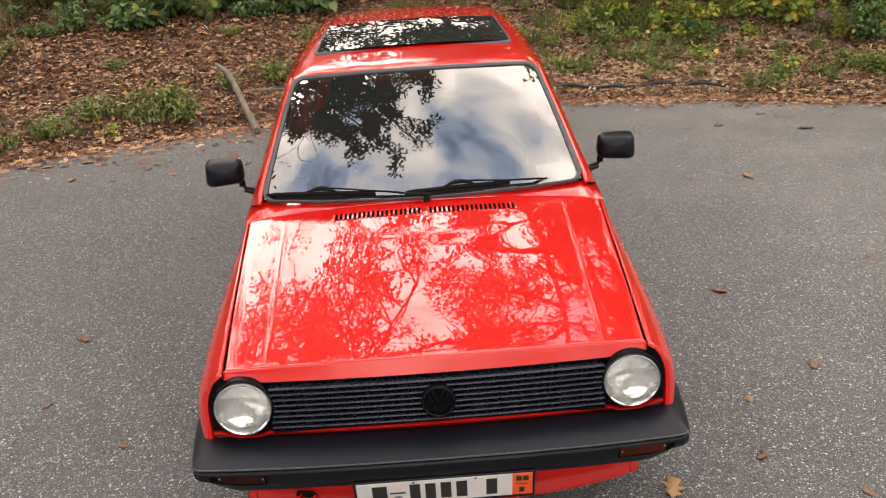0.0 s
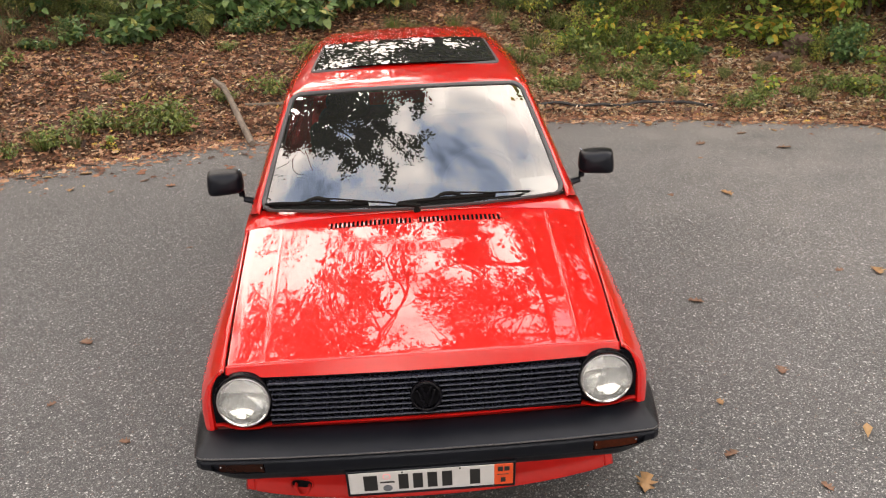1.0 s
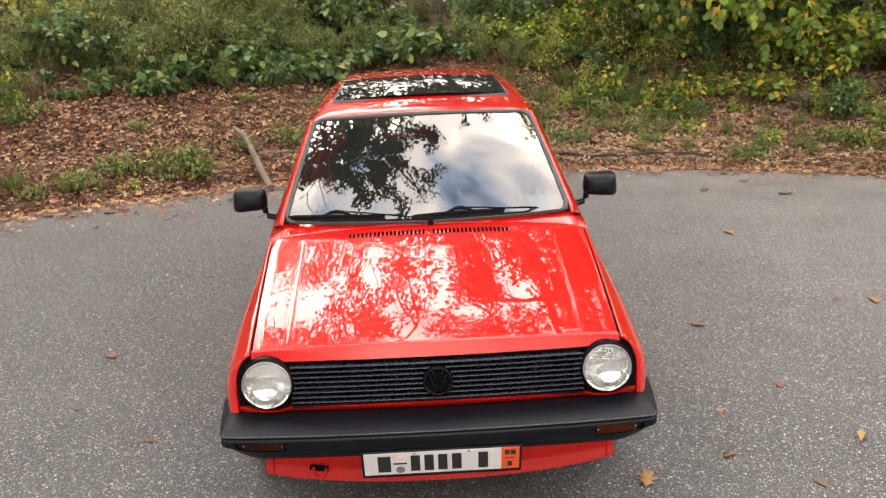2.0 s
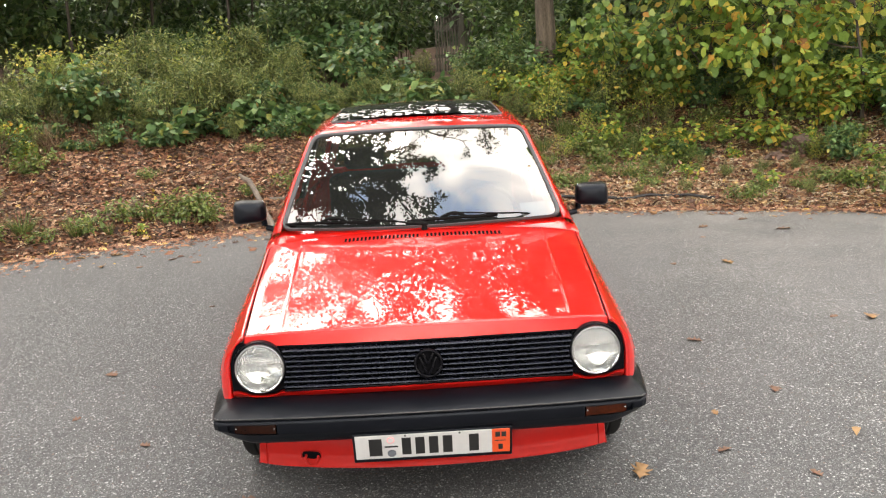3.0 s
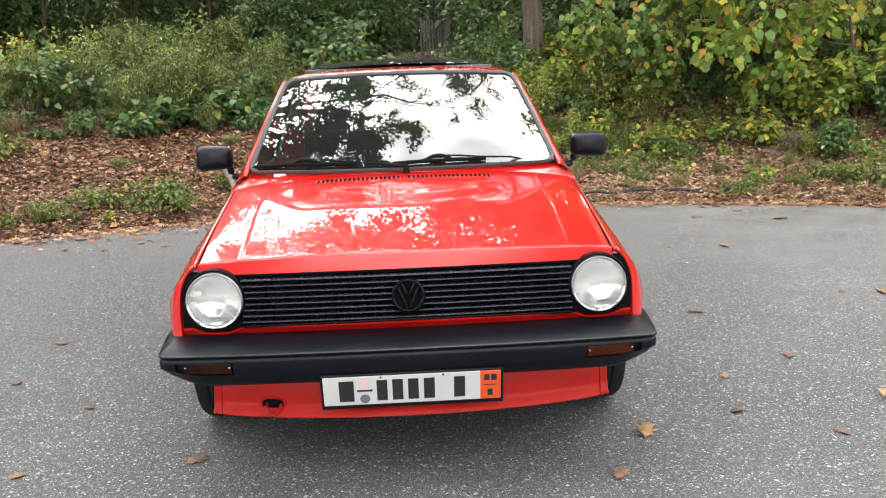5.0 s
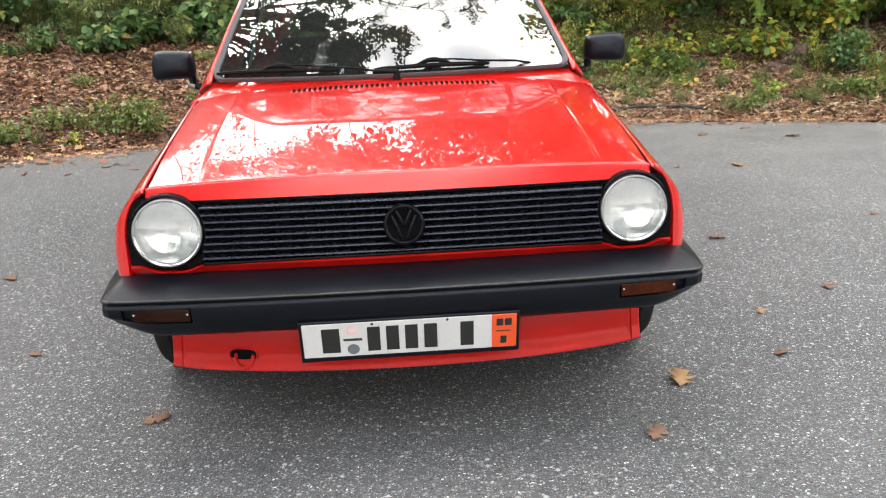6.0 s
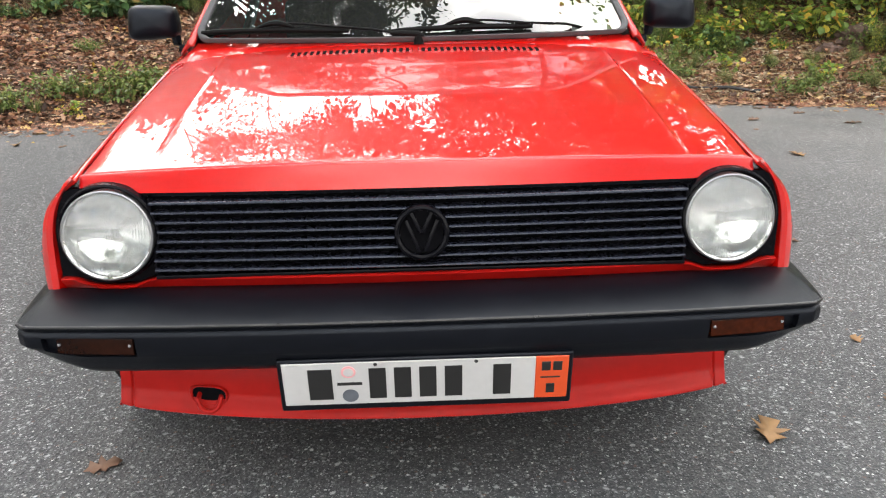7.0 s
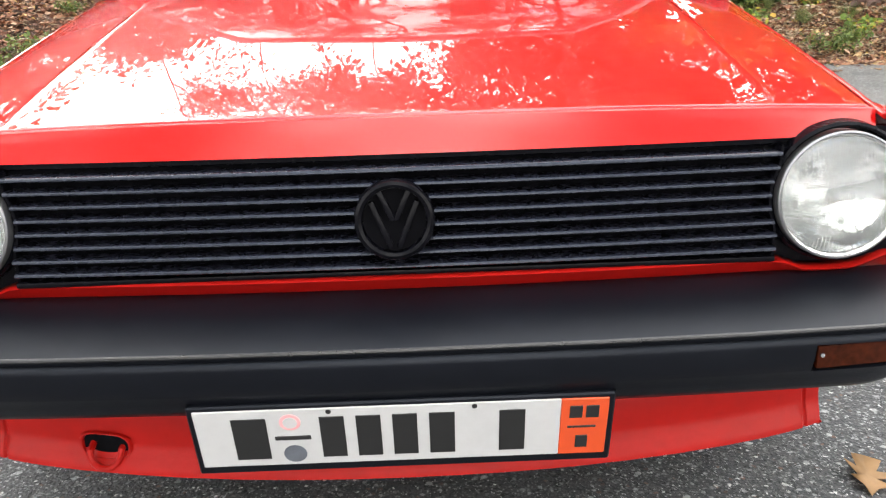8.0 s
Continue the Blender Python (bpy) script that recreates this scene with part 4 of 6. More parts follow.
part("bead", tube(bead, 0.0032, 8), BEAD, bumper, "shiny moulded bead on the bumper's lip, paled for its highlight")
for side in (1, -1):
    a, b = Vector((0.541, 0.0)), Vector((0.688, 0.0178))
    d = (b - a)
    ind = part("indicator", box(0, d.length, -0.002, 0.010, 0.3845, 0.4165, 0.002), AMBER if side > 0 else DARK_AMBER, bumper, "dark amber indicator lens" if side > 0 else "smoky brown indicator lens")
    ang = math.atan2(d.y, d.x)
    ind.matrix_basis = (Matrix.Translation((a.x, a.y + 0.0022, 0)) @ Matrix.Rotation(ang, 4, "Z")) if side > 0 else (Matrix.Translation((-b.x, b.y + 0.0022, 0)) @ Matrix.Rotation(-ang, 4, "Z"))
    for f in (0.04, 0.96):
        part("screw", lathe([(0.0, -0.0045), (0.003, -0.004), (0.0038, -0.001)], 10), CHROME, ind).matrix_basis = Matrix.Translation((d.length * f, 0, 0.404))


# Valance below the bumper, with side returns and the towing-eye opening.
def valance(x, z):
    k = abs(x) / 0.655
    return 0.088 + 0.105 * k**2.2 - 0.020 * ease(0.232, 0.190, z) + 0.022 * ease(0.27, 0.36, z)


rows = []
vx = sym([0, 0.08, 0.16, 0.24, 0.32, 0.40, 0.48, 0.54, 0.58, 0.605, 0.615, 0.618, 0.6205, 0.6235, 0.635, 0.648])
for z in (0.36, 0.33, 0.30, 0.275, 0.255, 0.238, 0.225, 0.213, 0.203, 0.196, 0.190, 0.186, 0.185, 0.188):
    hollow = 0.007 * math.sin(math.pi * min(1.0, max(0.0, (z - 0.195) / 0.165))) + 0.006 * ease(0.30, 0.36, z) + 0.010 * ease(0.225, 0.190, z)
    row = []
    for x in vx:
        k = abs(x) / 0.648
        y = valance(x, z) + (0.004 if 0.617 < abs(x) < 0.621 else 0) + (0.006 if z == 0.186 else 0.016 if z == 0.185 else 0.05 if z == 0.188 else 0)
        row.append((x * (1.0 - hollow * k**8), y, z + 0.010 * ease(0.27, 0.20, z) - 0.003 * k**3 + 0.006 * k**14 * ease(0.215, 0.190, z)))
    back = [((lerp(0.648, 0.664, f) * (1.0 - hollow)), valance(0.648, z) + 0.03 * f + 0.07 * f * f, z + 0.010 * ease(0.27, 0.20, z) - 0.003) for f in (0.2, 0.45, 0.7, 1.0)]
    rows.append([(-x, y, zz) for x, y, zz in reversed(back)] + row + back)
val = part("valance", grid(rows), SHADED_DULL_RED, car, "red front valance with rubbed paint, darkened for shade", thick=0.006, smooth=40)
oval = [(-0.444 + 0.037 * math.copysign(abs(math.cos(a)) ** 0.6, math.cos(a)), 0.236 + 0.0185 * math.copysign(abs(math.sin(a)) ** 0.7, math.sin(a))) for a in np.linspace(0, 2 * math.pi, 29)]
rows = []
for shrink, dy in ((1.14, -0.001), (1.08, -0.006), (1.0, -0.0065), (0.95, -0.0025), (0.0, -0.002)):
    rows.append([(-0.444 + (x + 0.441) * shrink, valance(-0.444 + (x + 0.441) * shrink, 0.236 + (z - 0.236) * shrink) + dy, 0.236 + (z - 0.236) * shrink) for x, z in oval])
# A dark oval sheet on the valance paints the hole's shade.
eye_hole = part("towing_eye", grid(rows[3:]), DEEP, val, "dark oval sheet painting a shaded opening, with red towing loop")
part("opening_rim", grid(rows[:4]), SHADED_DULL_RED, eye_hole)
loop = [(-0.444 + 0.023 * math.cos(a), valance(-0.444, 0.225) - 0.012 - 0.010 * math.sin(-a), 0.232 + 0.024 * math.sin(a)) for a in np.linspace(math.pi, 2 * math.pi, 13)]
part("loop", tube([(loop[0][0], loop[0][1] + 0.02, loop[0][2] + 0.005)] + loop + [(loop[-1][0], loop[-1][1] + 0.02, loop[-1][2] + 0.005)], 0.0052, 8), SHADED_DULL_RED, eye_hole, "red painted towing loop")

# Number plate on its holder: the writing is plain bars.
plate = part("number_plate", box(-0.2809, 0.2809, -0.004, 0.014, -0.0625, 0.0625, 0.006, 3), BLACK, car, "black holder with a white and red plate")
tilt = math.atan2(0.032, 0.119)
plate.matrix_basis = Matrix.Translation((0.0, 0.015, 0.305)) @ Matrix.Rotation(tilt, 4, "X")
PL, PR, PB, PT = -0.272, 0.272, -0.046, 0.056
SPLIT = lerp(PL, PR, 0.884)
part("white_field", box(PL, SPLIT, -0.0062, -0.003, PB, PT, 0.0012, 1), PLATE_WHITE, plate, "white plate field")
part("red_field", box(SPLIT, PR, -0.0063, -0.003, PB, PT, 0.0012, 1), PLATE_RED, plate, "orange-red end field")
H0, H1 = lerp(PB, PT, 0.13), lerp(PB, PT, 0.86)


def plate_bar(f0, f1, z0, z1, mat=INK):
    part("bar", box(lerp(PL, PR, f0), lerp(PL, PR, f1), -0.0072, -0.005, z0, z1, 0.0006, 1), mat, plate)


for f0, f1 in ((0.088, 0.172), (0.300, 0.360), (0.388, 0.448), (0.476, 0.536), (0.565, 0.627), (0.735, 0.798)):
    plate_bar(f0, f1, H0, H1)
plate_bar(0.188, 0.276, lerp(H0, H1, 0.46), lerp(H0, H1, 0.56))
plate_bar(0.905, 0.937, 0.022, 0.044)
plate_bar(0.945, 0.977, 0.022, 0.044)
plate_bar(0.902, 0.972, 0.004, 0.008)
plate_bar(0.924, 0.954, -0.033, -0.010)
for f, z, r, mt in ((0.232, -0.024, 0.0155, SEAL_GREY), (0.230, 0.034, 0.014, SEAL_PINK)):
    part("seal", lathe([(0.0, -0.0073), (r, -0.0073), (r, -0.005)], 24), mt, plate, "round seal").matrix_basis = Matrix.Translation((lerp(PL, PR, f), 0, z))
part("seal_centre", lathe([(0.0, -0.0082), (0.0095, -0.0082), (0.0095, -0.006)], 24), PLATE_WHITE, plate).matrix_basis = Matrix.Translation((lerp(PL, PR, 0.230), 0, 0.034))
for f in (0.325, 0.675):
    part("bolt", lathe([(0.0, -0.008), (0.0035, -0.0075), (0.0042, -0.005)], 10), INK, plate).matrix_basis = Matrix.Translation((lerp(PL, PR, f), 0, 0.0505))

# Wipers, parked low on the glass.
for px, x_in, x_out in ((0.011, -0.215, -0.645), (0.645, 0.335, -0.070)):
    def on_glass(x, v, lift):
        return screen(x / lerp(0.671, 0.551, v), v, lift)

    pivot = Vector((px, 1.118 + 0.11 * (px / 0.67) ** 2, 0.894 - 0.012 * (px / 0.67) ** 2))
    wiper = part("wiper", lathe([(0.0, 0.010), (0.010, 0.009), (0.014, 0.004), (0.015, -0.02)], 16, axis="z"), WIPER, car, "black wiper parked low on the glass")
    wiper.location = pivot
    mid = lerp(x_in, x_out, 0.46)
    boot = [pivot + Vector((0.018, -0.002, 0.004)), pivot + Vector((0.0, 0.0, 0.009)), pivot + Vector((-0.05, 0.004, 0.013)), pivot + Vector((-0.085, 0.008, 0.014))]
    part("arm_boot", tube([p - pivot for p in boot], [0.008, 0.014, 0.0125, 0.008], 10, 0.75), WIPER, wiper)
    arm = [boot[-1] + Vector((0.01, 0, 0)), Vector(on_glass(lerp(px, x_in, 0.6), 0.040, 0.018)), Vector(on_glass(x_in, 0.050, 0.022)), Vector(on_glass(lerp(x_in, mid, 0.6), 0.066, 0.026)), Vector(on_glass(mid, 0.072, 0.026))]
    part("arm", tube([p - pivot for p in arm], [0.0065, 0.006, 0.0055, 0.005, 0.0045], 8, 0.7), WIPER, wiper)
    blade_pts = [Vector(on_glass(x, lerp(0.046, 0.040, k) + 0.004 * math.sin(math.pi * k), 0.010 + 0.005 * math.sin(math.pi * k))) - pivot for k, x in [(i / 12, lerp(x_in + 0.02, x_out, i / 12)) for i in range(13)]]
    blade = part("blade", tube(blade_pts, [0.006] + [0.0095] * 11 + [0.006], 8, 0.9), WIPER, wiper)
    yoke = [Vector(on_glass(lerp(mid - 0.065, mid + 0.065, i / 8), 0.050 + 0.020 * math.sin(math.pi * i / 8), 0.018 + 0.008 * math.sin(math.pi * i / 8))) - pivot for i in range(9)]
    part("yoke", tube(yoke, [0.005, 0.007, 0.010, 0.013, 0.014, 0.013, 0.010, 0.007, 0.005], 8, 0.7), WIPER, wiper)

# Door mirrors.
for side in (1, -1):
    rows = []
    for f, (sx, sz, dy) in enumerate(((0.25, 0.25, -0.045), (0.62, 0.62, -0.041), (0.86, 0.84, -0.028), (0.97, 0.96, -0.005), (1.0, 1.0, 0.03), (1.0, 1.0, 0.055), (0.93, 0.90, 0.058))):
        row = []
        for k in range(29):
            a = 2 * math.pi * k / 28
            c, s = math.cos(a), math.sin(a)
            u, v = math.copysign(abs(c) ** 0.42, c), math.copysign(abs(s) ** 0.42, s)
            row.append((u * 0.082 * sx * (1 - 0.05 * v), dy, v * (0.056 + 0.004 * u) * sz))
        rows.append(row)
    rows.insert(0, [(0, -0.046, 0)] * 29)
    mir = part("door_mirror", grid(rows), BLACK, car, "black plastic door mirror", smooth=50)
    mir.matrix_basis = Matrix.Translation((side * 0.866, 1.48, 0.943)) @ Matrix.Rotation(side * radians(-8), 4, "Z")
    if side < 0:
        mir.matrix_basis = Matrix.Translation((-0.866, 1.48, 0.943)) @ Matrix.Rotation(radians(8), 4, "Z") @ Matrix.Diagonal((-1, 1, 1, 1))
    part("mirror_glass", box(-0.072, 0.072, 0.050, 0.054, -0.048, 0.048, 0.0015, 1), MIRROR, mir, "mirror glass")
    part("mirror_arm", tube([(-0.066, 0.02, -0.045), (-0.070, 0.02, -0.070), (-0.082, 0.01, -0.086), (-0.135, -0.02, -0.092)], [0.016, 0.015, 0.015, 0.018], 10), BLACK, mir)

# Wheels.
for side in (1, -1):
    for y in WHEELS:
        wheel = part("wheel", lathe([(0.0, 0.03), (0.06, 0.034), (0.12, 0.02), (0.165, 0.045), (0.172, 0.07), (0.172, -0.07)], 40, axis="x"), STEEL, car, "silver steel wheel")
        wheel.matrix_basis = Matrix.Translation((side * 0.70, y, AXLE)) @ (Matrix.Identity(4) if side > 0 else Matrix.Rotation(math.pi, 4, "Z"))
        part("tyre", lathe([(0.172, 0.068), (0.20, 0.088), (0.235, 0.092), (0.255, 0.086), (0.266, 0.072), (0.268, 0.04), (0.262, 0.032), (0.268, 0.026), (0.268, -0.026), (0.262, -0.032), (0.268, -0.04), (0.266, -0.072), (0.255, -0.086), (0.2, -0.088), (0.172, -0.068)], 48, axis="x"), TYRE, wheel, "black tyre")

# Underbody, cabin floor and what shows faintly through the glass.
part("underbody", joined(box(-0.66, 0.66, 1.06, 2.74, 0.21, 0.27), box(-0.56, 0.56, 0.26, 1.08, 0.22, 0.50), box(-0.58, 0.58, 2.72, 3.60, 0.24, 0.45)), DEEP, car, "dark underbody")
part("dashboard", box(-0.66, 0.66, 1.28, 1.62, 0.62, 0.855, 0.04, 3), CLOTH, car, "dark grey dashboard")
wheel_ring = part("steering_wheel", grid([[((0.175 + 0.012 * math.cos(b)) * math.cos(a), 0.012 * math.sin(b), (0.175 + 0.012 * math.cos(b)) * math.sin(a)) for b in np.linspace(0, 2 * math.pi, 9)] for a in np.linspace(0, 2 * math.pi, 33)]), BLACK, car, "black steering wheel")
wheel_ring.matrix_basis = Matrix.Translation((0.33, 1.74, 0.83)) @ Matrix.Rotation(radians(25), 4, "X")
for side in (1, -1):
    seat = part("seat", box(side * 0.33 - 0.23, side * 0.33 + 0.23, 1.85, 2.32, 0.36, 0.52, 0.06, 3), CLOTH, car, "grey cloth front seat")
    part("backrest", box(side * 0.33 - 0.22, side * 0.33 + 0.22, 2.28, 2.42, 0.50, 1.02, 0.06, 3), CLOTH, seat)
    part("headrest", box(side * 0.33 - 0.12, side * 0.33 + 0.12, 2.32, 2.41, 1.04, 1.17, 0.04, 3), CLOTH, seat)
part("rear_bench", box(-0.56, 0.56, 2.85, 3.15, 0.36, 0.95, 0.06, 3), CLOTH, car, "grey cloth rear bench")


# ---- plants, wood and litter on the bank ----
def on_bank(x, d):
    """The place d metres past the asphalt's edge at x, on the far side of the turning circle."""
    y = HUB[1] + math.sqrt(max(0.0, (ROUND + d) ** 2 - (x - HUB[0]) ** 2))
    return Vector((x, y, bank(x, y)))


def quick_tubes(name, lines, mat, sides=5):
    """Many tapered stems as one mesh: lines of (points, first radius, last radius)."""
    verts, faces = [], []
    for pts, r0, r1 in lines:
        start = len(verts)
        n = len(pts)
        for i, p in enumerate(pts):
            d = (Vector(pts[min(i + 1, n - 1)]) - Vector(pts[max(i - 1, 0)])).normalized()
            side = d.cross((0, 0, 1) if abs(d.z) < 0.9 else (1, 0, 0)).normalized()
            up = side.cross(d)
            r = lerp(r0, r1, i / (n - 1))
            verts += [Vector(p) + (side * math.cos(2 * math.pi * k / sides) + up * math.sin(2 * math.pi * k / sides)) * r for k in range(sides)]
        for i in range(n - 1):
            for k in range(sides):
                a, b = start + i * sides + k, start + i * sides + (k + 1) % sides
                faces.append((a, b, b + sides, a + sides))
        faces.append(tuple(start + (n - 1) * sides + k for k in range(sides)))
    me = bpy.data.meshes.new(name)
    me.from_pydata([tuple(v) for v in verts], [], faces)
    me.materials.append(mat)
    me.shade_smooth()
    return me


def under(parent, name, me, label="", kind=""):
    ob = new(name, me)
    ob.parent = parent
    return tagged(ob, label, kind=kind)


def shrub(name, label, seed, reach, height, stems, leaves, leaf, size, mat, droop=0.35, bare=0.25, category="shrub", group="", spread=0.10, stem_r=0.006):
    """Arching stems from one base with leaves all along their upper part."""
    rng = np.random.default_rng(seed)
    lines, places, aheads = [], [], []
    per = leaves // stems
    for _ in range(stems):
        a, out_ = rng.uniform(0, 2 * math.pi), reach * math.sqrt(rng.uniform(0.02, 1))
        top = height * rng.uniform(0.55, 1.0) * (1 - 0.35 * (out_ / reach) ** 2)
        tip = np.array([out_ * math.cos(a), out_ * math.sin(a), top])
        foot = np.array([0.25 * tip[0], 0.25 * tip[1], 0.0]) + np.r_[rng.normal(0, 0.03, 2), -0.05]
        bend = np.array([0.35 * tip[0] + rng.normal(0, 0.05), 0.35 * tip[1] + rng.normal(0, 0.05), top * 0.85])
        ks = np.linspace(0, 1, 7)
        line = np.array([(1 - k) ** 2 * foot + 2 * k * (1 - k) * bend + k * k * (tip - [0, 0, droop * top * 0.35]) for k in ks])
        lines.append(([tuple(p) for p in line], stem_r, stem_r * 0.3))
        k = rng.uniform(bare, 1.02, per)
        at = np.stack([np.interp(k, ks, line[:, i]) for i in range(3)], 1)
        off = rng.normal(0, 1, (per, 3)) * [1, 1, 0.7]
        off /= np.linalg.norm(off, axis=1)[:, None]
        places.append(at + off * (spread * rng.uniform(0.1, 1, per))[:, None])
        aheads.append(off + np.array([0, 0, -droop]) + rng.normal(0, 0.25, (per, 3)))
    places, aheads = np.concatenate(places), np.concatenate(aheads)
    places[:, 2] = np.maximum(places[:, 2], 0.02)
    up = np.array([0, 0, 1.0]) + rng.normal(0, 0.35, (len(places), 3))
    spots = spots_of(places, facing(aheads, up), size * rng.uniform(0.6, 1.15, len(places)))
    ob = thing(name, label, category, group)
    under(ob, "stem", quick_tubes("stem", lines, TWIG, 4), kind="stuff")
    under(ob, "foliage", leaf_mesh("foliage", *leaf, spots, mat), kind="stuff")
    return ob


def plant(ob, x, d, scale=1.0, turn=0.0, first=False):
    """Sets a shrub, or a copy of it, on the bank."""
    m = Matrix.Translation(on_bank(x, d)) @ Matrix.Rotation(turn, 4, "Z") @ Matrix.Scale(scale, 4)
    if first:
        ob.matrix_basis = m
        return ob
    return copy_thing(ob, m)


def sow(kinds, spots, rng):
    """Plants the kinds by turns; the first of each is the original itself."""
    used = set()
    for i, (x, d, s) in enumerate(spots):
        k = i % len(kinds)
        ob = kinds[k]
        if k not in used:
            used.add(k)
            plant(ob, x, d, s, rng.uniform(0, 6.28), first=True)
        else:
            plant(ob, x, d, s, rng.uniform(0, 6.28))


rng = np.random.default_rng(5)

broad = [shrub("broadleaf_vine", "low vine with broad bright green leaves", 10 + i, 0.55, 0.55, 18, 300, HEART, 0.145, GREEN, bare=0.35, group="vines on the bank") for i in range(3)]
wispy = [shrub("feathery_weed", "tall feathery grey-green weed", 20 + i, 0.50, 1.15, 22, 1800, SLIM, 0.078, WISPY, droop=0.25, bare=0.2, group="feathery weeds", spread=0.075) for i in range(3)]
dark = [shrub("dark_bush", "dense dark green bush", 30 + i, 0.85, 1.55, 22, 1500, OVAL, 0.105, DARK_GREEN, bare=0.2, group="dark bushes", spread=0.2) for i in range(3)]
mid = [shrub("green_bush", "mid-green bush with pointed leaves", 40 + i, 0.75, 1.25, 20, 1150, HEART, 0.10, GREEN, bare=0.2, group="green bushes", spread=0.18) for i in range(3)]
gold = [shrub("autumn_bush", "yellow-green bush turning yellow and orange", 50 + i, 0.65, 1.05, 22, 950, LOBED, 0.096, AUTUMN, bare=0.2, group="autumn bushes", spread=0.16) for i in range(3)]
gold_low = [shrub("autumn_bush", "low straggling bush with yellow and orange leaves", 55 + i, 0.45, 0.48, 16, 230, LOBED, 0.085, AUTUMN, bare=0.25, group="autumn bushes", spread=0.14) for i in range(2)]
pale = [shrub("pale_sapling", "sapling with small yellow-green leaves, paled to carry sunlight", 80 + i, 0.48, 1.05, 15, 620, OVAL, 0.062, SUNLIT_GREEN, droop=0.3, bare=0.25, group="saplings on the bank", spread=0.12) for i in range(3)]
weeds = [shrub("weed", "small green weed among dry leaves", 60 + i, 0.20, 0.16, 18, 420, OVAL, 0.034, WEED, bare=0.1, group="weeds", category="weed", spread=0.045, stem_r=0.002) for i in range(3)]
gold_weeds = [shrub("yellowing_weed", "low weed with yellowing lobed leaves", 70 + i, 0.26, 0.26, 12, 90, LOBED, 0.060, AUTUMN, bare=0.15, group="weeds", category="weed", spread=0.06, stem_r=0.002) for i in range(2)]


def grass_tuft(seed):
    r = np.random.default_rng(seed)
    n = 150
    a = r.uniform(0, 6.283, n)
    rad = 0.10 * np.sqrt(r.uniform(0, 1, n))
    places = np.stack([rad * np.cos(a), rad * np.sin(a), np.full(n, -0.01)], 1)
    lean = r.uniform(0.1, 0.7, n)
    ahead = np.stack([np.cos(a) * lean, np.sin(a) * lean, np.ones(n)], 1) + r.normal(0, 0.12, (n, 3))
    out_ = np.stack([np.cos(a), np.sin(a), np.full(n, 0.1)], 1)
    ob = thing("grass_tuft", "tuft of long green grass", "grass", "grass tufts")
    under(ob, "grass_clump", leaf_mesh("grass_clump", *BLADE, spots_of(places, facing(ahead, out_), r.uniform(0.16, 0.42, n)), GRASS), kind="stuff")
    return ob


tufts = [grass_tuft(80 + i) for i in range(2)]


def dry_clump(seed):
    """Dead stalks that arch over and hang."""
    r = np.random.default_rng(seed)
    k = 170
    a = r.uniform(0, 6.283, k)
    rad = 0.30 * np.sqrt(r.uniform(0, 1, k))
    places = np.stack([rad * np.cos(a), rad * np.sin(a), r.uniform(-0.02, 0.35, k)], 1)
    ahead = np.stack([r.normal(0, 0.45, k), r.normal(-0.15, 0.45, k), r.normal(0.7, 0.6, k)], 1)
    ob = thing("dry_stalk_clump", "clump of dead brown stalks", "dead plants", "dead stalks")
    under(ob, "stalk_mass", leaf_mesh("stalk_mass", *BLADE, spots_of(places, facing(ahead, np.stack([np.cos(a), np.sin(a), np.full(k, 0.1)], 1)), r.uniform(0.25, 0.75, k)), STRAW), kind="stuff")
    return ob


stalks = [dry_clump(90 + i) for i in range(2)]


def clear_of_fence(places):
    """Leaves a gap through which the old fence shows."""
    return [p for p in places if not (abs(p[0] - 0.62) < 0.85 and p[1] > 3.0)]


def strip(count, x0, x1, d0, d1, s0, s1):
    """Places spread along the bank."""
    return [(lerp(x0, x1, (i + rng.uniform(0, 0.95)) / count), rng.uniform(d0, d1), rng.uniform(s0, s1)) for i in range(count)]


# Lower edge: weeds in the litter.
sow(weeds, [(-4.3, 0.35, 1.3), (-3.9, 0.25, 1.1), (-3.55, 0.35, 1.4), (-3.2, 0.5, 1.2), (-2.75, 0.35, 1.6), (-2.55, 0.5, 1.4), (-2.35, 0.3, 1.1), (-4.6, 0.7, 1.3), (-4.8, 1.3, 1.2), (-4.5, 1.8, 1.5), (-1.95, 0.7, 0.9),
               (-1.5, 0.8, 1.1), (-3.2, 1.3, 0.7), (-2.1, 1.7, 0.8), (-5.3, 0.5, 1.5), (-5.6, 1.0, 1.5)]
    + strip(9, 1.4, 3.2, 0.7, 1.6, 0.8, 1.3) + strip(10, 3.0, 6.2, 0.3, 1.4, 0.7, 1.2) + strip(6, -1.2, 1.4, 0.6, 1.8, 0.9, 1.4) + strip(12, 1.4, 6.5, 1.6, 2.6, 1.0, 1.7) + [(5.0, 0.45, 1.7)], rng)
sow(gold_weeds, strip(4, 2.8, 5.6, 0.45, 1.4, 0.7, 1.0) + strip(4, 2.2, 6.2, 1.4, 2.2, 0.9, 1.3) + [(-3.0, 0.2, 0.6), (-5.2, 2.0, 1.2), (-5.5, 2.4, 1.4)], rng)
sow(tufts, [(-3.6, 0.30, 0.7), (-4.1, 0.45, 0.8), (-3.0, 0.45, 0.6), (-4.8, 0.3, 0.8), (-3.3, 0.25, 0.6), (-4.4, 0.2, 0.7)] + strip(12, 1.2, 3.4, 1.5, 2.3, 0.9, 1.3) + strip(7, 1.6, 5.8, 0.4, 1.3, 0.5, 0.8) + strip(5, -0.8, 1.2, 1.6, 2.2, 0.9, 1.2), rng)
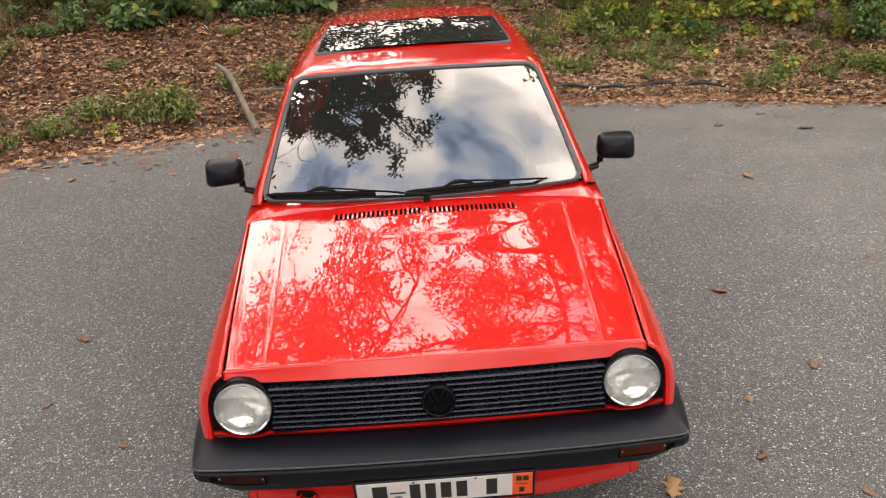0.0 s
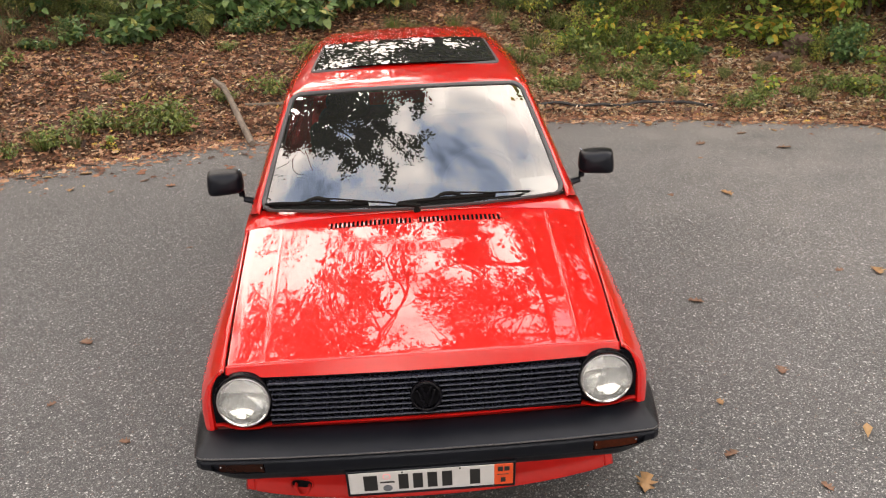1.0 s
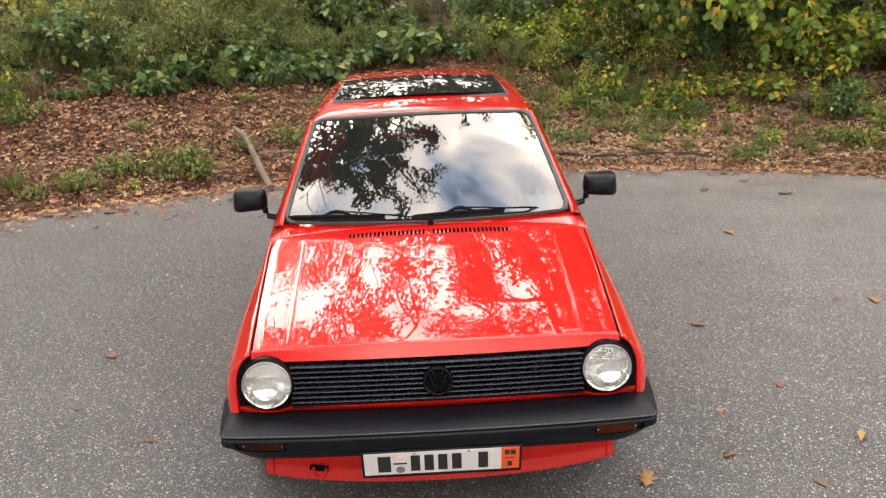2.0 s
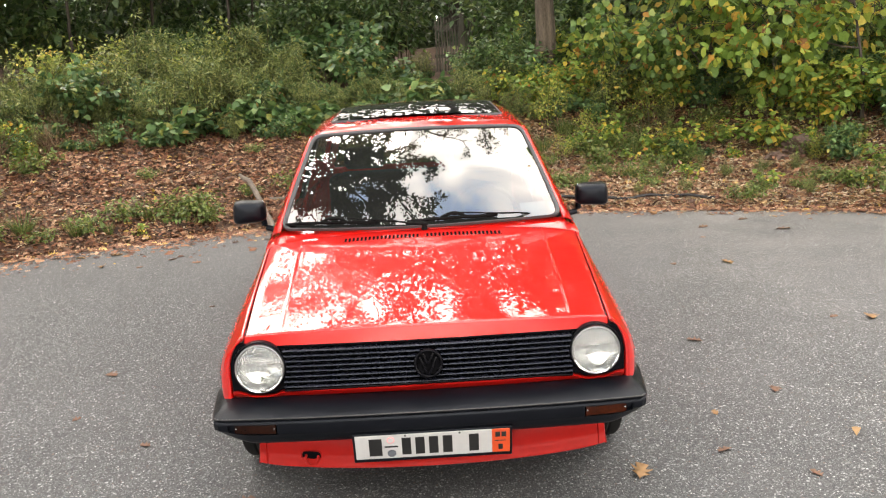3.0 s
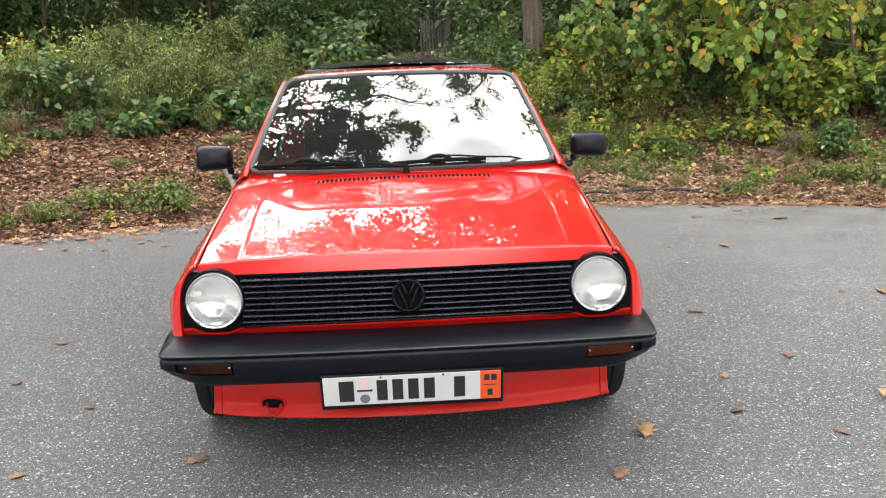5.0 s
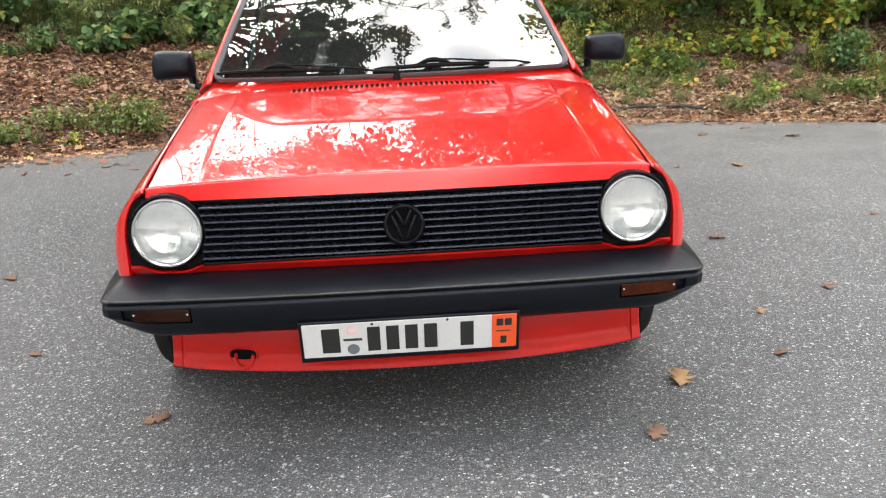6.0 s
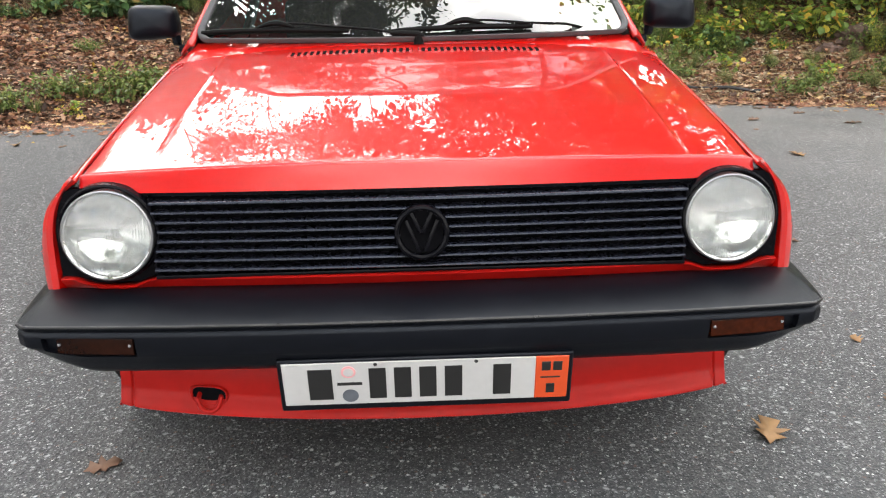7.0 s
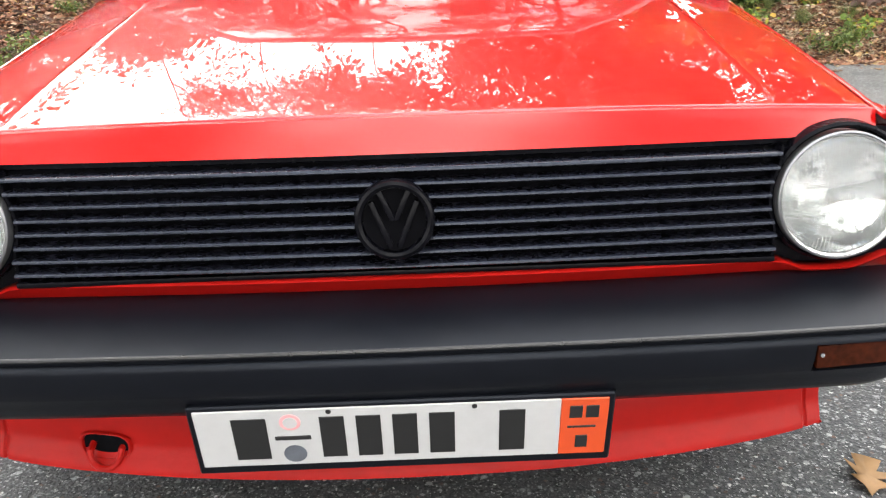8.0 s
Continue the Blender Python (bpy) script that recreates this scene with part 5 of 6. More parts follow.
sow(stalks, strip(5, -5.4, -3.9, 2.2, 2.6, 0.5, 0.75) + strip(8, -6.0, -3.2, 2.2, 2.9, 0.4, 0.75) + strip(5, -3.0, -0.6, 2.6, 3.2, 0.4, 0.7) + strip(6, 2.2, 6.0, 1.8, 2.8, 0.3, 0.55), rng)

# Foot of the thicket.
sow(broad, strip(11, -3.6, -0.7, 2.0, 2.6, 0.45, 1.05) + strip(6, -5.6, -3.8, 2.1, 2.9, 0.4, 0.7) + strip(12, -2.4, 0.4, 2.5, 3.7, 0.7, 1.25) + strip(4, -3.6, -2.2, 2.4, 2.8, 0.5, 0.8) + strip(6, -0.4, 2.4, 2.4, 3.1, 0.55, 0.85), rng)
sow(wispy, strip(10, -6.0, -3.4, 2.5, 3.1, 0.6, 1.0) + strip(6, -3.3, -1.9, 2.5, 3.3, 0.7, 1.25) + strip(6, -6.6, -4.5, 3.2, 4.2, 0.7, 0.95) + strip(10, -4.4, -1.6, 3.2, 4.6, 0.95, 1.4) + strip(11, -1.8, 1.6, 2.5, 3.1, 0.6, 0.85) + strip(5, 1.8, 4.0, 2.6, 3.4, 0.5, 0.8) + strip(9, 1.3, 3.6, 1.6, 2.5, 0.22, 0.4) + strip(6, 3.6, 6.4, 1.7, 2.5, 0.2, 0.35), rng)
sow(mid, clear_of_fence(strip(8, -2.4, 1.6, 3.4, 4.6, 0.8, 1.15) + strip(5, -5.4, -2.0, 2.8, 3.8, 0.5, 0.9) + strip(8, 2.4, 6.5, 3.0, 4.4, 0.7, 1.0)), rng)
sow(dark, clear_of_fence(strip(9, -1.9, 1.0, 4.6, 6.4, 1.0, 1.3) + strip(8, 1.4, 8.0, 4.8, 7.0, 0.9, 1.3) + strip(4, -4.4, -2.2, 4.4, 5.4, 0.6, 0.85) + strip(3, 2.0, 6.8, 2.8, 3.6, 0.35, 0.6) + strip(5, 1.8, 6.8, 3.6, 4.8, 0.6, 0.9) + strip(16, -9, 9, 7.5, 10, 1.1, 1.6)), rng)
sow(gold_low, strip(11, 2.2, 6.8, 1.9, 3.2, 0.7, 1.25), rng)
sow(pale, [(-5.1, 3.9, 1.15), (-4.8, 4.2, 1.1), (-4.3, 4.1, 1.05), (-3.6, 3.8, 0.9), (-3.0, 4.2, 1.2)] + strip(11, 1.6, 6.4, 2.2, 3.2, 0.6, 1.0) + strip(12, 1.5, 6.6, 1.5, 2.3, 0.25, 0.5) + strip(4, 3.4, 6.4, 3.3, 4.2, 1.0, 1.4), rng)
sow(gold, strip(7, 1.5, 7.2, 3.3, 5.0, 0.8, 1.3) + strip(4, 1.2, 2.4, 2.7, 3.1, 0.5, 0.7) + [(-5.7, 2.7, 0.6), (-5.9, 3.2, 0.7), (-4.9, 2.45, 0.40), (-4.75, 2.2, 0.30), (-6.2, 3.6, 0.9)], rng)


for i, (x, d, s) in enumerate(strip(20, 1.4, 6.6, 0.4, 1.5, 0.12, 0.24)):
    plant(wispy[i % 3], x, d, s, rng.uniform(0, 6.28))
for i, (x, d, s) in enumerate(strip(12, 4.2, 7.4, 2.5, 3.8, 0.5, 0.85)):
    plant((mid, dark, gold)[i % 3][i % 3], x, d, s, rng.uniform(0, 6.28))

for i, (x, d, s) in enumerate(strip(11, 3.4, 6.9, 2.3, 3.1, 0.65, 1.0)):
    plant((gold, mid, gold)[i % 3][i % 3], x, d, s, rng.uniform(0, 6.28))
for i, (x, d, s) in enumerate(strip(10, 0.9, 1.75, 3.0, 4.4, 0.5, 0.85)):
    plant((mid, wispy, dark, broad)[i % 4][i % 3], x, d, s * (0.7 if i % 4 == 2 else 1.0), rng.uniform(0, 6.28))
for i, (x, d, s) in enumerate(strip(5, 1.7, 2.7, 2.7, 3.1, 0.5, 0.75)):
    plant(gold[i % 3], x, d, s, rng.uniform(0, 6.28))
# A loose fringe where the litter meets the bushes.
for i, (x, d, s) in enumerate(strip(22, 2.0, 6.8, 1.5, 2.8, 0.3, 0.6)):
    plant((gold_low, mid, wispy, broad)[i % 4][i % 2], x, d, s * (1.5, 1.0, 0.75, 1.0)[i % 4], rng.uniform(0, 6.28))
for i, (x, d, s) in enumerate(strip(14, -5.8, -0.8, 1.9, 2.6, 0.25, 0.5)):
    plant((wispy, broad, mid)[i % 3][i % 3], x, d, s, rng.uniform(0, 6.28))

# Low growth on the slope before the fence.
low_growth = [(0.62 + rng.uniform(-1.0, 1.0), rng.uniform(3.2, 4.9), rng.uniform(0.35, 0.75)) for _ in range(14)]
for i, (x, d, s) in enumerate(low_growth):
    plant((broad, mid, wispy)[i % 3][i % 2], x, d, s, rng.uniform(0, 6.28))


# ---- trees ----
def grow(rng, start, way, length, radius, level, lines, tips, sag=0.0):
    """A wandering branch with side branches; the last level's points carry the leaves."""
    n = 7
    p, d = Vector(start), Vector(way).normalized()
    pts = [p.copy()]
    for i in range(n):
        d = (d + Vector(rng.normal(0, 0.16, 3)) + Vector((0, 0, -sag / n))).normalized()
        p = p + d * (length / n)
        pts.append(p.copy())
    lines.append(([tuple(q) for q in pts], radius, radius * 0.35))
    if level == 0:
        tips.append(pts)
        return
    for i in range(2, n + 1):
        for _ in range(1 if level > 1 else 2):
            side = Vector(rng.normal(0, 1, 3))
            side -= side.dot(d) * d
            w = (d * 0.55 + side.normalized() * 0.8 + Vector((0, 0, 0.05))).normalized()
            grow(rng, pts[i], w, length * rng.uniform(0.40, 0.6), radius * 0.42, level - 1, lines, tips, sag + 0.35)


def tree(name, label, seed, base, trunk, radius, limbs, leaves, leaf, size, mat, bark, clump=0.28, full=0.62, sprays=()):
    """Trunk points relative to its foot; limbs as (height share, way, length, radius, levels); sprays as (height share, tip in the world)."""
    r = np.random.default_rng(seed)
    foot = Vector(base)
    pts = [Vector(p) for p in trunk]
    dense = []
    for i in range(len(pts) - 1):
        for k in range(9):
            q = pts[i].lerp(pts[i + 1], k / 9)
            dense.append(q + Vector((r.normal(0, 0.02), r.normal(0, 0.02), 0)) * min(1.0, radius / 0.2))
    dense.append(pts[-1])
    total = len(dense) - 1
    ob = thing(name, label, "tree", at=foot)
    rows = []
    for i, q in enumerate(dense):
        k = i / total
        rad = radius * (lerp(1.0, 0.35, k) + 0.45 * math.exp(-k * 22))
        sides = 57 if radius > 0.14 else 17
        furrow = 0.055 if radius > 0.14 else 0.0
        rows.append([tuple(q + Vector((math.cos(a), math.sin(a), 0)) * rad * (1 + 0.10 * noise.noise((math.cos(a) * 2.2, math.sin(a) * 2.2, q.z * 0.5)) - furrow * abs(noise.noise((math.cos(a) * 9, math.sin(a) * 9, q.z * 0.9))) * 2)) for a in np.linspace(0, 2 * math.pi, sides)])
    part("trunk", grid(rows), bark, ob, smooth=60)
    lines, tips = [], []
    for share, way, length, rad, level in limbs:
        start = dense[int(share * total)]
        grow(r, start, way, length, rad, level, lines, tips, sag=0.15)
    for share, tip in sprays:
        start, end = dense[int(share * total)], Vector(tip) - foot
        over = start.lerp(end, 0.55) + Vector((0, 0, 0.9))
        bent = [start * (1 - k) ** 2 + over * (2 * k * (1 - k)) + end * k * k for k in np.linspace(0, 1, 12)]
        lines.append(([tuple(q) for q in bent], 0.05, 0.012))
        for _ in range(32):
            k = r.uniform(6.0, 10.99)
            p = bent[int(k)].lerp(bent[int(k) + 1], k % 1)
            way = (end - over).normalized() * 0.9 + Vector(r.normal(0, 0.36, 3))
            grow(r, p, way, r.uniform(0.25, 0.55), 0.008, 0, lines, tips, sag=0.4)
    if lines:
        under(ob, "branchwork", quick_tubes("branchwork", lines, bark, 6))
    if leaves and tips:
        ends = np.array([[tuple(q) for q in t] for t in tips])
        ends = ends[r.permutation(len(ends))[: max(6, int(full * len(ends)))]]
        pick = r.integers(0, len(ends), leaves)
        k = r.uniform(0.15, 1.05, leaves) * (ends.shape[1] - 1)
        lo = np.minimum(k.astype(int), ends.shape[1] - 2)
        at = ends[pick, lo] + (ends[pick, lo + 1] - ends[pick, lo]) * (k - lo)[:, None]
        off = r.normal(0, 1, (leaves, 3))
        off /= np.linalg.norm(off, axis=1)[:, None]
        at = at + off * (clump * r.uniform(0, 1, leaves) ** 0.7)[:, None]
        ahead = off + np.array([0, 0, -0.7]) + r.normal(0, 0.3, (leaves, 3))
        up = np.array([0, 0, 1.0]) + r.normal(0, 0.75, (leaves, 3))
        under(ob, "crown", leaf_mesh("crown", *leaf, spots_of(at, facing(ahead, up), size * r.uniform(0.6, 1.2, leaves)), mat))
    return ob


def ground_at(x, y):
    return (x, y, bank(x, y) - 0.08)


def ring_limbs(seed, count, low_, high_, length, rad, rise=0.35, level=2):
    r = np.random.default_rng(seed)
    out_ = []
    for i in range(count):
        a = 2.4 * i + r.uniform(-0.4, 0.4)
        out_.append((lerp(low_, high_, i / max(1, count - 1)), (math.cos(a), math.sin(a), rise + r.uniform(-0.15, 0.3)), length * r.uniform(0.7, 1.15), rad * r.uniform(0.7, 1.1), level))
    return out_


# The tall tree whose trunk stands in the thicket behind the car.
tree("tall_tree", "tall tree with grey-brown furrowed trunk and green crown", 101, ground_at(1.86, 9.95), [(0, 0, 0), (0.10, 0.05, 2.5), (0.6, 0.2, 6), (1.5, 0.2, 10), (2.0, 0.4, 14)], 0.142,
     ring_limbs(1, 11, 0.35, 0.98, 2.9, 0.09), 24000, OVAL, 0.14, SHADED_CANOPY, GREY_BARK, 0.36, 0.40)
# The tree beside the bank whose limbs hang out over the car.
tree("overhanging_tree", "large tree with limbs hanging over the road", 102, ground_at(-6.9, 8.2), [(0, 0, 0), (0.3, -0.3, 4), (0.9, -0.8, 8), (1.5, -1.2, 11), (1.8, -1.2, 14)], 0.30,
     [(0.55, (1, -0.45, 0.34), 4.6, 0.13, 2), (0.52, (1, -0.56, 0.30), 5.4, 0.12, 2), (0.62, (1, -0.34, 0.30), 5.2, 0.14, 2), (0.60, (1, -0.32, 0.22), 5.8, 0.14, 2), (0.66, (1, -0.42, 0.20), 4.8, 0.12, 2), (0.72, (1, -0.22, 0.16), 5.8, 0.12, 2), (0.58, (1, -0.18, 0.25), 6.2, 0.12, 2), (0.85, (-0.6, 0.7, 0.5), 3.5, 0.08, 2), (0.45, (1, -0.30, 0.0), 5.0, 0.06, 2), (0.50, (1, 0.12, 0.02), 5.6, 0.06, 2)], 48000, OVAL, 0.11, SHADED_CANOPY, BARK, 0.18, 0.5,
     [(0.60, (-2.85, 2.7, 8.5)), (0.58, (-2.1, 2.3, 8.7)), (0.62, (-1.45, 1.7, 8.5)), (0.60, (-1.0, 2.4, 8.8)), (0.62, (-0.55, 1.4, 8.5)), (0.60, (0.1, 1.95, 8.5)), (0.63, (0.5, 3.2, 8.8)), (0.61, (-0.5, 2.9, 8.9))])
tree("leaning_tree", "tree leaning out over the bank with drooping leaves", 103, ground_at(6.9, 8.6), [(0, 0, 0), (-0.2, -0.4, 3), (-0.7, -1.0, 6), (-1.1, -1.4, 9)], 0.20,
     [(0.7, (0.3, 0.9, 0.4), 3.0, 0.08, 2), (0.85, (0.6, 0.3, 0.6), 3.2, 0.07, 2), (0.97, (-0.2, 0.4, 0.9), 3.0, 0.06, 2), (0.6, (0.8, -0.3, 0.4), 3.0, 0.07, 2)], 3400, LOBED, 0.15, AUTUMN, BARK, 0.34)
# A young maple reaching into view with yellow-green leaves.
tree("young_maple", "young maple with yellow-green lobed leaves", 104, ground_at(5.55, 7.85), [(0, 0, 0), (-0.05, -0.05, 0.7), (-0.22, -0.1, 1.5), (-0.30, -0.1, 2.3), (-0.5, 0, 3.2)], 0.024,
     [(0.35, (-0.9, 0.1, 0.35), 1.5, 0.014, 1), (0.5, (-1, -0.2, 0.4), 1.9, 0.016, 1), (0.62, (-0.9, 0.5, 0.25), 2.0, 0.016, 1), (0.7, (0.6, -0.5, 0.5), 1.1, 0.012, 1), (0.8, (-0.8, 0.0, 0.5), 1.5, 0.012, 1), (0.95, (0.1, 0.4, 0.9), 1.0, 0.01, 1)], 3000, LOBED, 0.118, AUTUMN, BARK, 0.20)
tree("young_maple", "young maple with green and yellow lobed leaves", 105, ground_at(3.9, 8.9), [(0, 0, 0), (0.05, -0.05, 0.7), (0.1, -0.1, 1.5), (0.0, -0.1, 2.3), (0.1, 0, 3.2)], 0.022,
     [(0.2, (-0.7, -0.5, 0.35), 1.2, 0.012, 1), (0.3, (0.8, -0.5, 0.3), 1.3, 0.012, 1), (0.45, (-0.9, 0.1, 0.4), 1.4, 0.012, 1), (0.55, (0.9, 0.2, 0.4), 1.4, 0.012, 1), (0.7, (-0.4, -0.8, 0.5), 1.1, 0.01, 1), (0.85, (0.3, 0.6, 0.7), 1.0, 0.01, 1)], 1900, LOBED, 0.108, MAPLE, BARK, 0.22)
tree("young_maple", "young maple with green and yellowing lobed leaves", 106, ground_at(2.75, 9.3), [(0, 0, 0), (-0.05, -0.05, 0.7), (0.0, -0.1, 1.5), (0.1, -0.1, 2.3), (0.2, 0, 3.0)], 0.018,
     [(0.2, (0.7, -0.5, 0.3), 1.1, 0.012, 1), (0.35, (-0.6, -0.6, 0.3), 0.9, 0.012, 1), (0.5, (0.9, 0.1, 0.4), 1.2, 0.012, 1), (0.7, (-0.5, -0.5, 0.5), 0.9, 0.01, 1), (0.85, (0.3, -0.4, 0.8), 0.9, 0.01, 1)], 1700, LOBED, 0.092, MAPLE, BARK, 0.20)
tree("young_maple", "slender maple sapling with yellowing leaves", 107, ground_at(6.3, 8.6), [(0, 0, 0), (0.05, -0.05, 0.8), (-0.1, -0.1, 1.7), (-0.1, -0.1, 2.5), (0.1, 0, 3.4)], 0.024,
     [(0.25, (-0.9, -0.4, 0.3), 1.3, 0.012, 1), (0.4, (0.8, -0.3, 0.3), 1.2, 0.012, 1), (0.55, (-0.8, 0.2, 0.4), 1.5, 0.012, 1), (0.75, (-0.5, -0.6, 0.5), 1.2, 0.01, 1), (0.9, (0.3, 0.4, 0.8), 0.9, 0.01, 1)], 2100, LOBED, 0.12, AUTUMN, BARK, 0.22)
# Slender trees added to the woods so that their crowns shade the ground behind the hedge.
for i, (x, y, h) in enumerate(((-5.9, 12.4, 4.3), (-3.3, 12.9, 4.2), (-8.4, 11.8, 4.8))):
    tree("slender_tree", "slender dark-barked tree added to shade the woods", 150 + i, ground_at(x, y), [(0, 0, 0), (0.06, -0.03, 1.5), (-0.05, 0.05, h * 0.55), (0.1, -0.1, h - 1.2)], 0.03,
         ring_limbs(160 + i, 9, 0.50, 0.98, 1.8, 0.03, 0.2, 1), 5200, OVAL, 0.17, SHADED_CANOPY, BARK, 0.34)
tree("slender_tree", "slender tree with foliage in loose clumps", 170, ground_at(-4.6, 12.8), [(0, 0, 0), (0.05, 0.03, 1.5), (-0.05, 0.05, 4.1), (0.1, -0.1, 6.4)], 0.032,
     ring_limbs(180, 4, 0.55, 0.98, 2.6, 0.03, 0.15, 1), 3000, OVAL, 0.12, SHADED_CANOPY, BARK, 0.26)
for i, (x, y) in enumerate(((-3.0, 13.6), (-0.9, 14.4))):
    tree("slender_tree", "tall slender tree with an open airy crown", 172 + i, ground_at(x, y), [(0, 0, 0), (0.1, 0.0, 2.5), (-0.05, 0.1, 5.4), (0.1, 0.0, 7.2)], 0.022,
         ring_limbs(182 + i, 8, 0.80, 0.99, 1.9, 0.03, 0.2, 1), (2600, 4600)[i], OVAL, 0.105, SHADED_CANOPY, BARK, 0.30)
# Woodland ring; trees beside and behind the camera are added, unseen, to block sky light.
far_r = np.random.default_rng(9)
for i, (x, y, h) in enumerate(((4.4, 13.2, 9), (7.8, 12.5, 10), (-9.5, 11.5, 8), (0.9, 18.5, 9), (-6.5, 18.0, 3.5), (6.0, 18.5, 11), (14.5, 12.0, 10), (-12.0, 5.5, 10), (15.5, 3.0, 10), (-11.5, -3.0, 11), (12.0, -4.5, 11), (-10.5, 1.5, 9), (-5.6, -9.5, 14), (6.4, -9.8, 14), (-7.0, -14.0, 12), (7.6, -15.0, 12), (-12.5, 9.0, 11), (-5.0, -19.0, 15), (5.6, -21.0, 15), (2.7, 16.6, 8), (0.5, -33.0, 17))):
    tree("woodland_tree", "dark-trunked woodland tree of a ring added mostly out of view", 200 + i, ground_at(x, y), [(0, 0, 0), (far_r.normal(0, 0.2), far_r.normal(0, 0.2), h * 0.35), (far_r.normal(0, 0.4), far_r.normal(0, 0.4), h * 0.7), (far_r.normal(0, 0.5), far_r.normal(0, 0.5), h)], far_r.uniform(0.12, 0.22),
         ring_limbs(300 + i, 8, 0.25, 0.97, 3.0, 0.07, 0.25, 1), 9000 if y < -8 else 5200, OVAL, 0.26, SHADED_CANOPY if i % 2 else DARK_GREEN, BARK, 0.55)

# Far woods that close the view, their shade put into dark leaf colours.
wr = np.random.default_rng(17)
n = 42000
ang = wr.uniform(-0.15, math.pi + 0.15, n)
dist = ROUND + wr.uniform(9.5, 19, n)
wx, wy = HUB[0] + np.cos(ang) * dist, HUB[1] + np.sin(ang) * dist
wz = 2.0 + wr.uniform(0, 1, n) ** 1.6 * (np.where(ang > 1.5, 2.4, 3.8) + 1.4 * np.sin(ang * 9) + 0.9 * np.sin(ang * 23 + 1))
spots = spots_of(np.stack([wx, wy, wz], 1), turns(wr, n), wr.uniform(0.22, 0.42, n))
tagged(new("far_woods", leaf_mesh("far_woods", *OVAL, spots, SHADED_CANOPY)), "undergrowth of the woods behind, darkened for its shade", "woods", kind="stuff")

n = 16000
ang = wr.uniform(-0.2, math.pi + 0.2, n)
dist = ROUND + wr.uniform(19, 25, n)
wz = 1.8 + wr.uniform(0, 1, n) * np.where(ang > 1.5, 4.2, 6.0)
spots = spots_of(np.stack([HUB[0] + np.cos(ang) * dist, HUB[1] + np.sin(ang) * dist, wz], 1), turns(wr, n), wr.uniform(0.6, 1.1, n))
tagged(new("far_woods", leaf_mesh("far_woods", *OVAL, spots, SHADED_CANOPY)), "far foliage of the woods, darkened for deep shade", "woods", kind="stuff")

# ---- dead wood, hose, stones, fence ----
log_pts = [(-1.575, 6.10, 0.035), (-1.62, 6.22, 0.075), (-1.70, 6.40, 0.16), (-1.79, 6.60, 0.27), (-1.88, 6.80, 0.385), (-1.97, 6.98, 0.475), (-2.07, 7.14, 0.50), (-2.12, 7.20, 0.53)]
log_pts = [(x, y, max(z, bank(x, y) + 0.02)) for x, y, z in log_pts]
single("fallen_branch", tube(log_pts, [0.030, 0.037, 0.033, 0.034, 0.030, 0.031, 0.026, 0.018], 12), DEADWOOD, "bare grey branch lying across dry leaves", "branch")
stick = [(x, on_bank(x, 0.55).y, on_bank(x, 0.55).z + 0.03) for x in np.linspace(-1.75, -1.0, 8)]
single("stick", tube(stick, 0.018, 8), DEADWOOD, "thin dead stick on the leaf litter", "branch")
hose_pts = []
for k in range(40):
    x = lerp(0.2, 3.25, k / 39)
    p = on_bank(x, 0.20 + 0.03 * math.sin(k * 0.45) + 0.10 * k / 39)
    hose_pts.append((p.x, p.y, p.z + 0.038 + 0.012 * math.sin(k * 1.1)))
single("hose", tube(hose_pts, 0.016, 10), HOSE, "black plastic hose lying along the foot of the bank", "hose")


def stone(name, label, x, d, sx, sy, sz, seed):
    bm = bmesh.new()
    bmesh.ops.create_icosphere(bm, subdivisions=3, radius=1.0)
    for v in bm.verts:
        k = 1 + 0.55 * noise.noise(v.co * 1.9 + Vector((seed, 0, 0))) + 0.12 * noise.noise(v.co * 4 + Vector((seed, 3, 0)))
        v.co = Vector((v.co.x * sx * k, v.co.y * sy * k, v.co.z * sz * k))
    ob = single(name, bm, ROCK, label, "stone", smooth=40)
    ob.location = on_bank(x, d) + Vector((0, 0, sz * 0.4))
    return ob


stone("stone", "rough red-brown stone half sunk in dry leaves", 4.62, 1.80, 0.20, 0.15, 0.14, 3)
stone("stone", "small red-brown stone beside a larger one", 4.30, 1.55, 0.11, 0.09, 0.07, 8)

fence = thing("fence", "weathered wooden picket fence among the bushes", "fence")
fy = 12.0
for x in np.linspace(0.36, 1.02, 15):
    z = bank(x, fy)
    part("picket", box(x - 0.014, x + 0.014, fy - 0.012, fy + 0.012, z - 0.1, 2.47 + 0.03 * math.sin(x * 31), 0.004, 1), FENCE, fence)
part("post", box(0.74, 0.85, fy - 0.09, fy - 0.014, bank(0.8, fy) - 0.1, 2.54, 0.01, 1), FENCE, fence, "thick grey fence post")
for z in (1.85, 2.32):
    part("rail", box(0.33, 1.05, fy + 0.012, fy + 0.05, z - 0.03, z + 0.03, 0.004, 1), FENCE, fence)

# ---- leaf litter ----
lr = np.random.default_rng(23)


